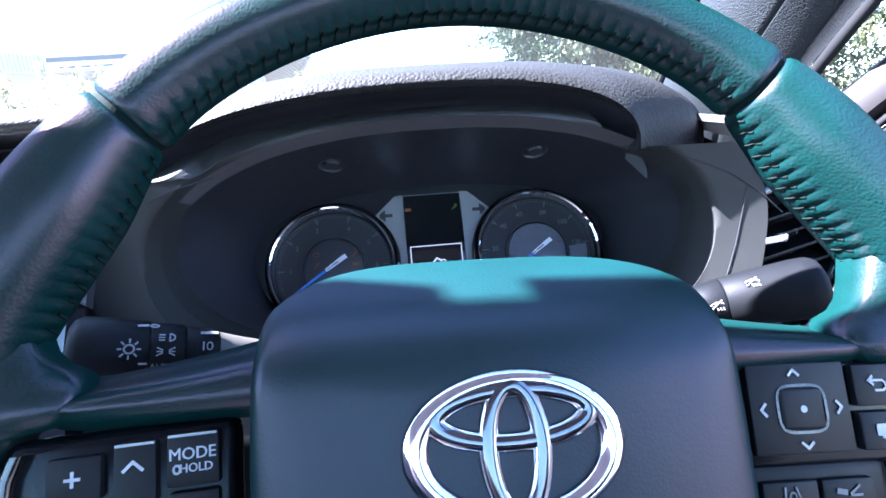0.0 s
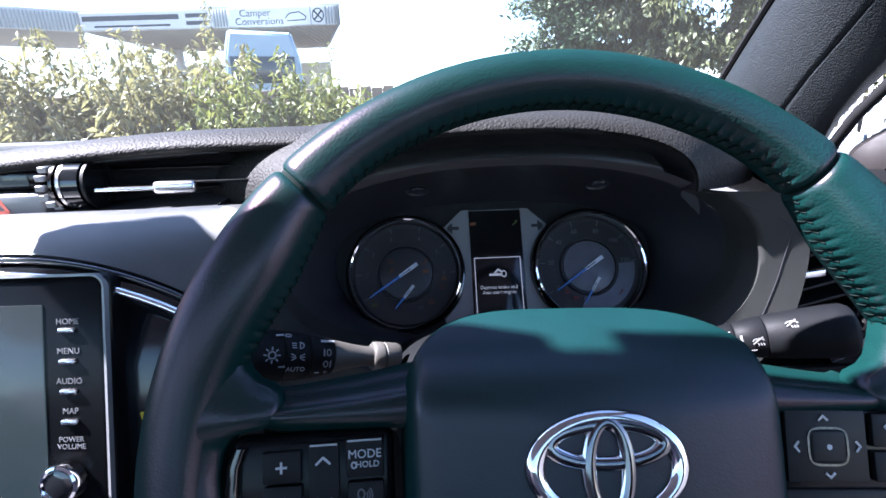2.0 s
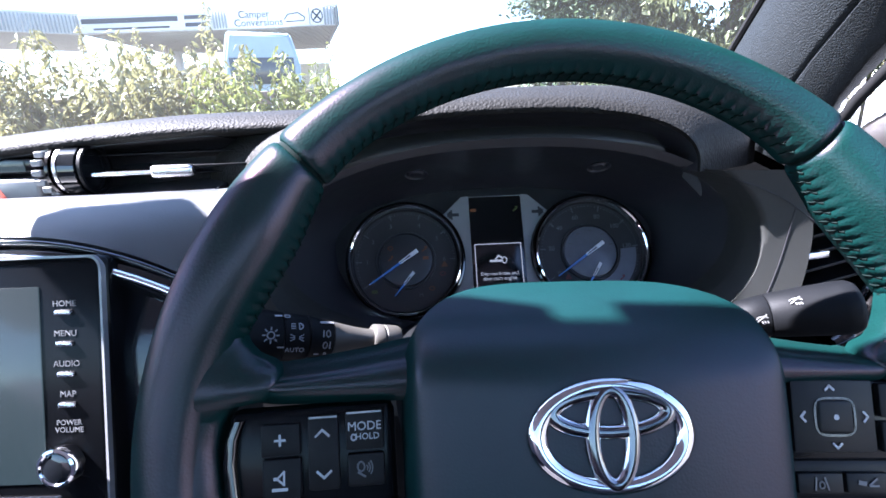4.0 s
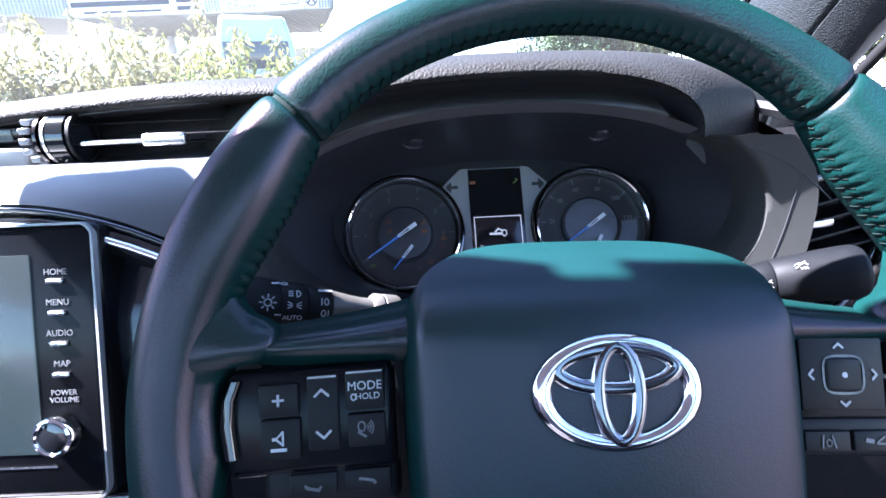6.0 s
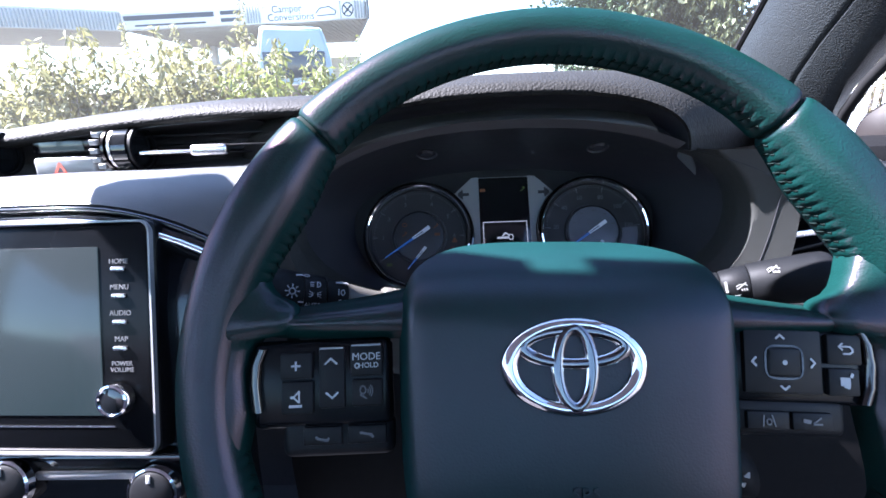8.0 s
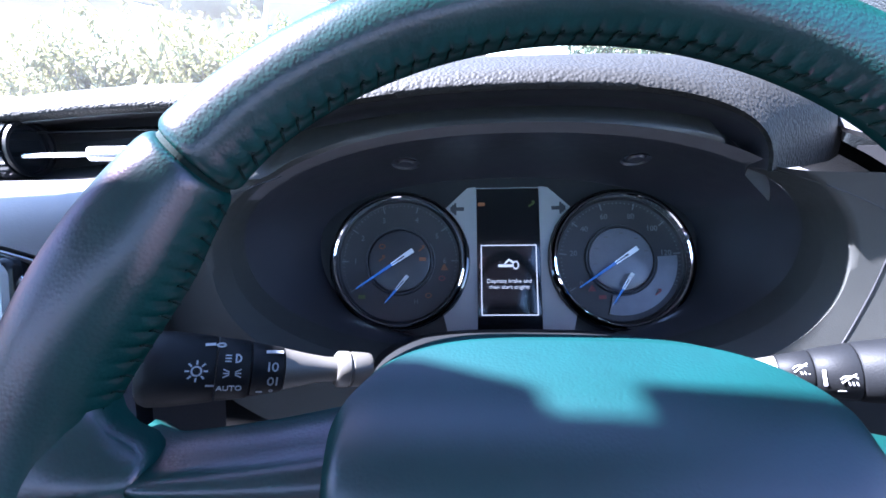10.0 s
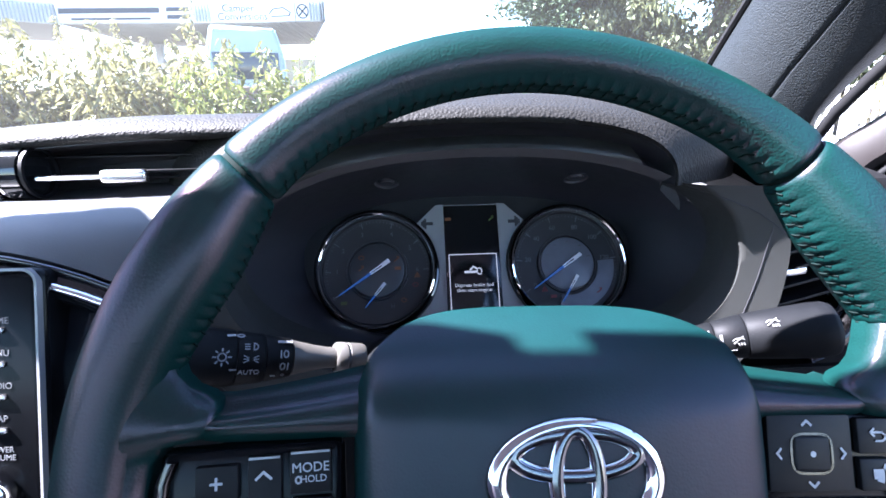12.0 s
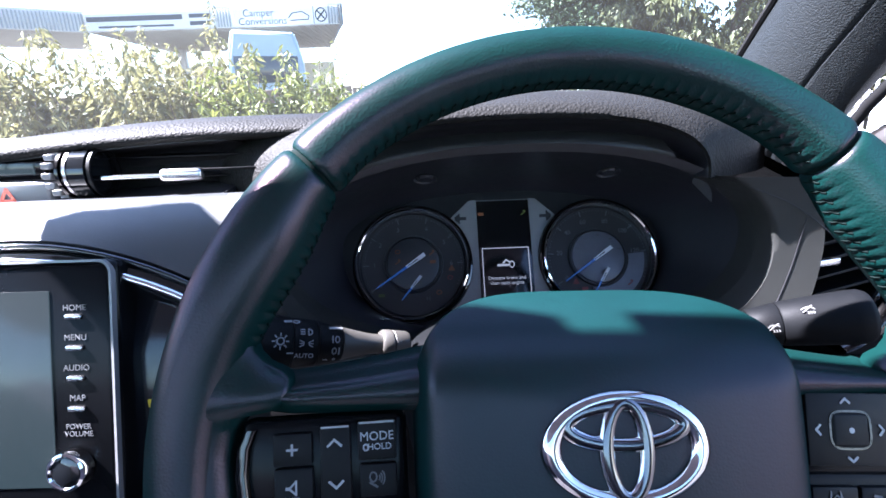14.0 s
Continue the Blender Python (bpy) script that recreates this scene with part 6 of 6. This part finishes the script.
for k in range(100):
    part("rib", boxed(-0.08 - 0.098 * k, (FT + FB) / 2, 0.02, 0.045, FT - FB - 0.04, 0.04, 0.006, 1, m=wing_m), CLAD, wing)
rib_me = None
for k in range(150):
    x = -0.06 - 0.095 * k
    if -8.36 < x < -4.08 or -3.62 < x < -0.44:
        continue
    if x < -LN:
        break
    if rib_me is None:
        rb = part("rib", boxed(0, (FT + FB) / 2, 0.02, 0.045, FT - FB - 0.04, 0.04, 0.006, 1), CLAD, bld)
        rib_me = rb.data
    else:
        rb = new("rib", rib_me)
        rb.parent = bld
    rb.location = (x, 0, 0)


def board_sign(x0, x1, lines, label):
    s = part("sign_board", boxed((x0 + x1) / 2, (FT + FB) / 2, 0.03, x1 - x0, FT - FB - 0.03, 0.05, 0.008, 1), WHITE, bld, label)
    return s


s1 = board_sign(-8.32, -4.13, None, "white sign board with dark lettering")
bm = bmesh.new()
x = -8.22
for w in (0.42, 1.55, 0.10, 0.62):
    stroke(bm, [(x, 4.62), (x + w, 4.62)], 0.15, z=0.056, depth=0.004)
    x += w + 0.10
for y in (4.64, 4.42):
    stroke(bm, [(-4.92, y), (-4.30, y)], 0.12, z=0.056, depth=0.004)
stroke(bm, [(-7.9, 4.38), (-5.5, 4.38)], 0.06, z=0.056, depth=0.004)
part("lettering_bars", bm, SIGNBLUE, s1, "dark lettering bars")
s2 = board_sign(-3.57, -0.47, None, "white sign board with words and a round crossed badge")
lettering("lettering", "Camper", 0.31, SIGNBLUE, s2, Matrix.Translation((-2.72, 4.65, 0.058)), "dark words", depth=0.003)
lettering("lettering", "Conversions", 0.31, SIGNBLUE, s2, Matrix.Translation((-2.60, 4.40, 0.058)), "dark words", depth=0.003)
bm = stroke(bmesh.new(), oval(-0.69, 4.545, 0.18, 0.20, 24), 0.035, z=0.056, depth=0.004, closed=True)
stroke(bm, [(-0.80, 4.43), (-0.58, 4.66)], 0.05, z=0.056, depth=0.004)
stroke(bm, [(-0.80, 4.66), (-0.58, 4.43)], 0.05, z=0.056, depth=0.004)
part("badge", bm, SIGNBLUE, s2, "round crossed badge")
part("divider", stroke(bmesh.new(), [(-0.93, 4.29), (-0.93, 4.80)], 0.02, z=0.056, depth=0.004), SIGNBLUE, s2)
part("vehicle_outline", stroke(bmesh.new(), [(-1.75, 4.48), (-1.62, 4.62), (-1.30, 4.66), (-1.08, 4.52), (-1.12, 4.42), (-1.7, 4.40)], 0.030, z=0.056, depth=0.004), SIGNBLUE, s2)

# high-roofed van under the canopy
van = thing("parked_van", "pale blue high-roofed van parked before the canopy", "van", m=Matrix.Translation((-4.97, 15.3, 0)) @ Matrix.Rotation(radians(17), 4, "Z"))
prof = [(-1.0, 0.35), (1.0, 0.35), (1.02, 1.6), (0.98, 2.9), (0.80, 3.55), (-0.80, 3.6), (-0.98, 2.9), (-1.02, 1.6)]
bm = loft([[Vector((x * k, y, z - d)) for x, z in prof] for y, k, d in ((-2.1, 0.93, 0.10), (-1.95, 0.98, 0.03), (-1.2, 1.0, 0.0), (2.6, 1.0, 0.0), (2.75, 0.97, 0.05))], close_ring=True, cap=True)
bmesh.ops.bevel(bm, geom=bm.edges[:], offset=0.04, segments=2, affect="EDGES")
part("body", bm, PALEBLUE, van, "pale blue body", smooth=50)
part("windscreen", boxed(0, -2.13, 2.58, 1.60, 0.05, 0.66, 0.02), CARGLASS, van, "dark windscreen")
part("bumper", boxed(0, -2.15, 0.5, 1.9, 0.12, 0.3, 0.04), BLACK, van)
for sx in (-0.9, 0.9):
    for y in (-1.3, 1.8):
        w = bmesh.new()
        cyl(w, (sx - 0.1, y, 0.34), (sx + 0.1, y, 0.34), 0.34, n=28)
        part("wheel", w, TYRE, van)

# low cream wall to the right of the shrubs
wl = ground_thing("yard_wall", "long low cream rendered yard wall", "wall")
part("render_wall", boxed(3.0, 24.0, G + 1.25, 18.0, 0.25, 2.5, 0.02), RENDERW, wl)
part("coping", boxed(3.0, 24.0, G + 2.53, 18.2, 0.36, 0.08, 0.015), WHITE, wl)

# palisade fence
pf = ground_thing("palisade_fence", "galvanised steel palisade fence", "fence")
P0, P1 = Vector((3.4, 15.6, G)), Vector((13.2, 11.2, G))
n_p = 66
bm = boxed(0, 0, 0.9, 0.070, 0.006, 1.8, 0, 1)
cyl(bm, (0, 0, 1.8), (0, 0, 1.88), 0.035, 0.004, 4)
pale0 = part("pale", bm, GALV, pf)
pv = (P1 - P0)
rotz = math.atan2(pv.y, pv.x)
for k in range(n_p):
    o = pale0 if k == 0 else new("pale", pale0.data)
    o.parent = pf
    o.location = P0.lerp(P1, k / (n_p - 1))
    o.rotation_euler = (0, 0, rotz)
for z in (0.3, 1.45):
    c = (P0 + P1) / 2 + Vector((0.02, 0.03, z))
    o = part("rail", boxed(0, 0, 0, pv.length, 0.05, 0.05, 0.004, 1), GALV, pf)
    o.location, o.rotation_euler = c, (0, 0, rotz)


# trees
def tree(name, label, x, y, height, spread, seed, material, count, leaf, limbs, low=0.22, narrow=0.3, droop=0.4, clump=0.4, lean=0.0):
    rng = random.Random(seed)
    th = thing(name, label, "tree", (x, y, 0))
    bm = bmesh.new()
    pts = []
    prev, r = Vector((0, 0, 0)), 0.022 * height
    trunk = [prev]
    for i in range(1, 9):
        p = Vector((lean * i / 8 + rng.uniform(-0.12, 0.12), rng.uniform(-0.12, 0.12), height * i / 8))
        cyl(bm, prev, p, r * (1 - (i - 1) / 9.5), r * (1 - i / 9.5), n=10, cap=False)
        prev = p
        trunk.append(p)
    twig = bmesh.new()
    for i in range(limbs):
        t = low + (0.98 - low) * (i + rng.random()) / limbs
        k = min(7, int(t * 8))
        a = trunk[k].lerp(trunk[k + 1], t * 8 - k)
        ang = rng.uniform(0, 2 * math.pi)
        ln = spread * (1.15 - t) ** 0.6 * rng.uniform(0.55, 1.1)
        d = Vector((math.cos(ang), math.sin(ang), rng.uniform(0.1, 0.7)))
        b = a + d * ln * 0.55
        c = b + Vector((d.x * ln * 0.5, d.y * ln * 0.5, rng.uniform(-0.2, 0.25) * ln))
        cyl(twig, a, b, r * 0.32 * (1.1 - t), r * 0.18 * (1.1 - t), n=6, cap=False)
        cyl(twig, b, c, r * 0.18 * (1.1 - t), 0.006, n=5, cap=False)
        centres = [a.lerp(b, 0.75), b, b.lerp(c, 0.5), c, c + Vector((rng.uniform(-1, 1), rng.uniform(-1, 1), rng.uniform(-0.7, 0.2))) * 0.3 * spread * 0.5]
        for q in centres:
            size = clump * rng.uniform(0.6, 1.2)
            for _ in range(count // (limbs * len(centres))):
                v = Vector((rng.gauss(0, 1), rng.gauss(0, 1), rng.gauss(0, 0.8))) * size * 0.6
                pts.append((q + v, 1.0))
    part("trunk", bm, BARK, th, "rough brown trunk", smooth=60)
    part("limbs", twig, BARK, th, "bare brown limbs", smooth=60)
    leaf_part("crown", pts, leaf, material, th, rng, "loose leafy crown", droop=droop, narrow=narrow)
    return th


tree("conifer_tree", "dark green bushy conifer by the fence", 4.3, 16.4, 8.5, 1.5, 5, LEAFD, 34000, 0.17, 80, low=0.05, narrow=0.22, droop=0.1, clump=0.42)
tree("broadleaf_tree", "tall pale green tree with drooping foliage and bare limbs", 7.2, 17.2, 10.5, 2.6, 8, LEAFT, 42000, 0.19, 44, low=0.2, narrow=0.28, droop=0.7, clump=0.5, lean=0.5)
tree("broadleaf_tree", "tall pale green tree with drooping foliage and bare limbs", 9.8, 15.8, 10.0, 2.5, 9, LEAFT, 38000, 0.19, 42, low=0.2, narrow=0.28, droop=0.7, clump=0.5, lean=-0.4)
tree("broadleaf_tree", "tall pale green tree with drooping foliage and bare limbs", 14.0, 15.5, 6.5, 2.2, 10, LEAFT, 9000, 0.16, 28, low=0.25, narrow=0.3, droop=0.4, clump=0.5)
shrub_y = shrub(4.6, 15.0, 2.5, 1.0, 77, LEAFY, leaf=0.10, count=900, plumes=0)
tagged(shrub_y, "yellow green bush beside the fence", "bush")
shrub_g = shrub(12.6, 12.6, 2.5, 1.3, 78, LEAF, leaf=0.10, count=1500, plumes=0)
tagged(shrub_g, "dull green bush behind the fence", "bush")
shrub_h = shrub(10.8, 12.9, 2.6, 1.3, 79, LEAF, leaf=0.10, count=1500, plumes=0)
tagged(shrub_h, "dull green bush behind the fence", "bush")


def parked_car(x, y, rz, label):
    c = thing("parked_car", label, "car", m=pose(x, y, 0, 0, 0, rz), group="parked cars")
    half = [(-2.1, 0.35, 0.62), (-2.05, 0.35, 0.80), (-1.2, 0.30, 0.92), (0.0, 0.28, 0.95), (1.3, 0.30, 0.95), (2.05, 0.35, 0.90), (2.12, 0.40, 0.60)]
    rings = []
    for yy, zb, zt in half:
        w = 0.86 if abs(yy) < 1.9 else 0.74
        rings.append([Vector((w * 0.95, yy, zb)), Vector((w, yy, (zb + zt) / 2)), Vector((w * 0.94, yy, zt)), Vector((0, yy, zt + 0.04)), Vector((-w * 0.94, yy, zt)), Vector((-w, yy, (zb + zt) / 2)), Vector((-w * 0.95, yy, zb))])
    part("body", loft(rings, close_ring=True, cap=True), CARPAINT, c, "silver body", smooth=50)
    cab = [(-1.15, 0.80, 0.93), (-0.45, 0.66, 1.44), (0.2, 0.64, 1.50), (1.0, 0.66, 1.45), (1.75, 0.78, 0.95)]
    rings = [[Vector((w, yy, 0.9)), Vector((w * 0.98, yy, zt - 0.04)), Vector((w * 0.85, yy, zt)), Vector((-w * 0.85, yy, zt)), Vector((-w * 0.98, yy, zt - 0.04)), Vector((-w, yy, 0.9))] for yy, w, zt in cab]
    part("cabin", loft(rings, close_ring=True, cap=True), CARPAINT, c, "silver roof and pillars", smooth=50)
    for sx in (-1, 1):
        for y0, y1 in ((-0.75, 0.12), (0.2, 1.05)):
            bm = bmesh.new()
            pts = [(y0 - 0.15 * (y0 < -0.5), 0.98), (y1 + 0.25 * (y1 > 1), 0.98), (y1, 1.38), (y0 + 0.12, 1.38)]
            v = [bm.verts.new((sx * (0.80 if z < 1.1 else 0.675), yy, z)) for yy, z in pts]
            bm.faces.new(v)
            thicken(bm, 0.02)
            part("side_window", bm, CARGLASS, c, "dark side window")
    for y0, z0, y1, z1 in ((-1.12, 0.98, -0.52, 1.40), (1.70, 1.0, 1.08, 1.41)):
        bm = bmesh.new()
        v = [bm.verts.new(p) for p in ((-0.66, y0, z0), (0.66, y0, z0), (0.56, y1, z1), (-0.56, y1, z1))]
        bm.faces.new(v)
        bm.transform(Matrix.Translation((0, 0.03 * (-1 if y0 < 0 else 1), 0.03)))
        thicken(bm, 0.02)
        part("screen", bm, CARGLASS, c, "dark windscreen")
    for sx in (-0.78, 0.78):
        for yy in (-1.3, 1.3):
            w = bmesh.new()
            cyl(w, (sx - 0.1, yy, 0.32), (sx + 0.1, yy, 0.32), 0.32, n=28)
            wo = part("wheel", w, TYRE, c, smooth=40)
            w = bmesh.new()
            cyl(w, (sx - 0.105, yy, 0.32), (sx + 0.105, yy, 0.32), 0.2, n=20)
            part("rim", w, SATIN, wo, "silver wheel rim")
    return c


parked_car(5.0, 12.3, -42, "silver hatchback parked by the palisade fence")
parked_car(5.6, 9.3, 59, "silver saloon parked near the palisade fence")
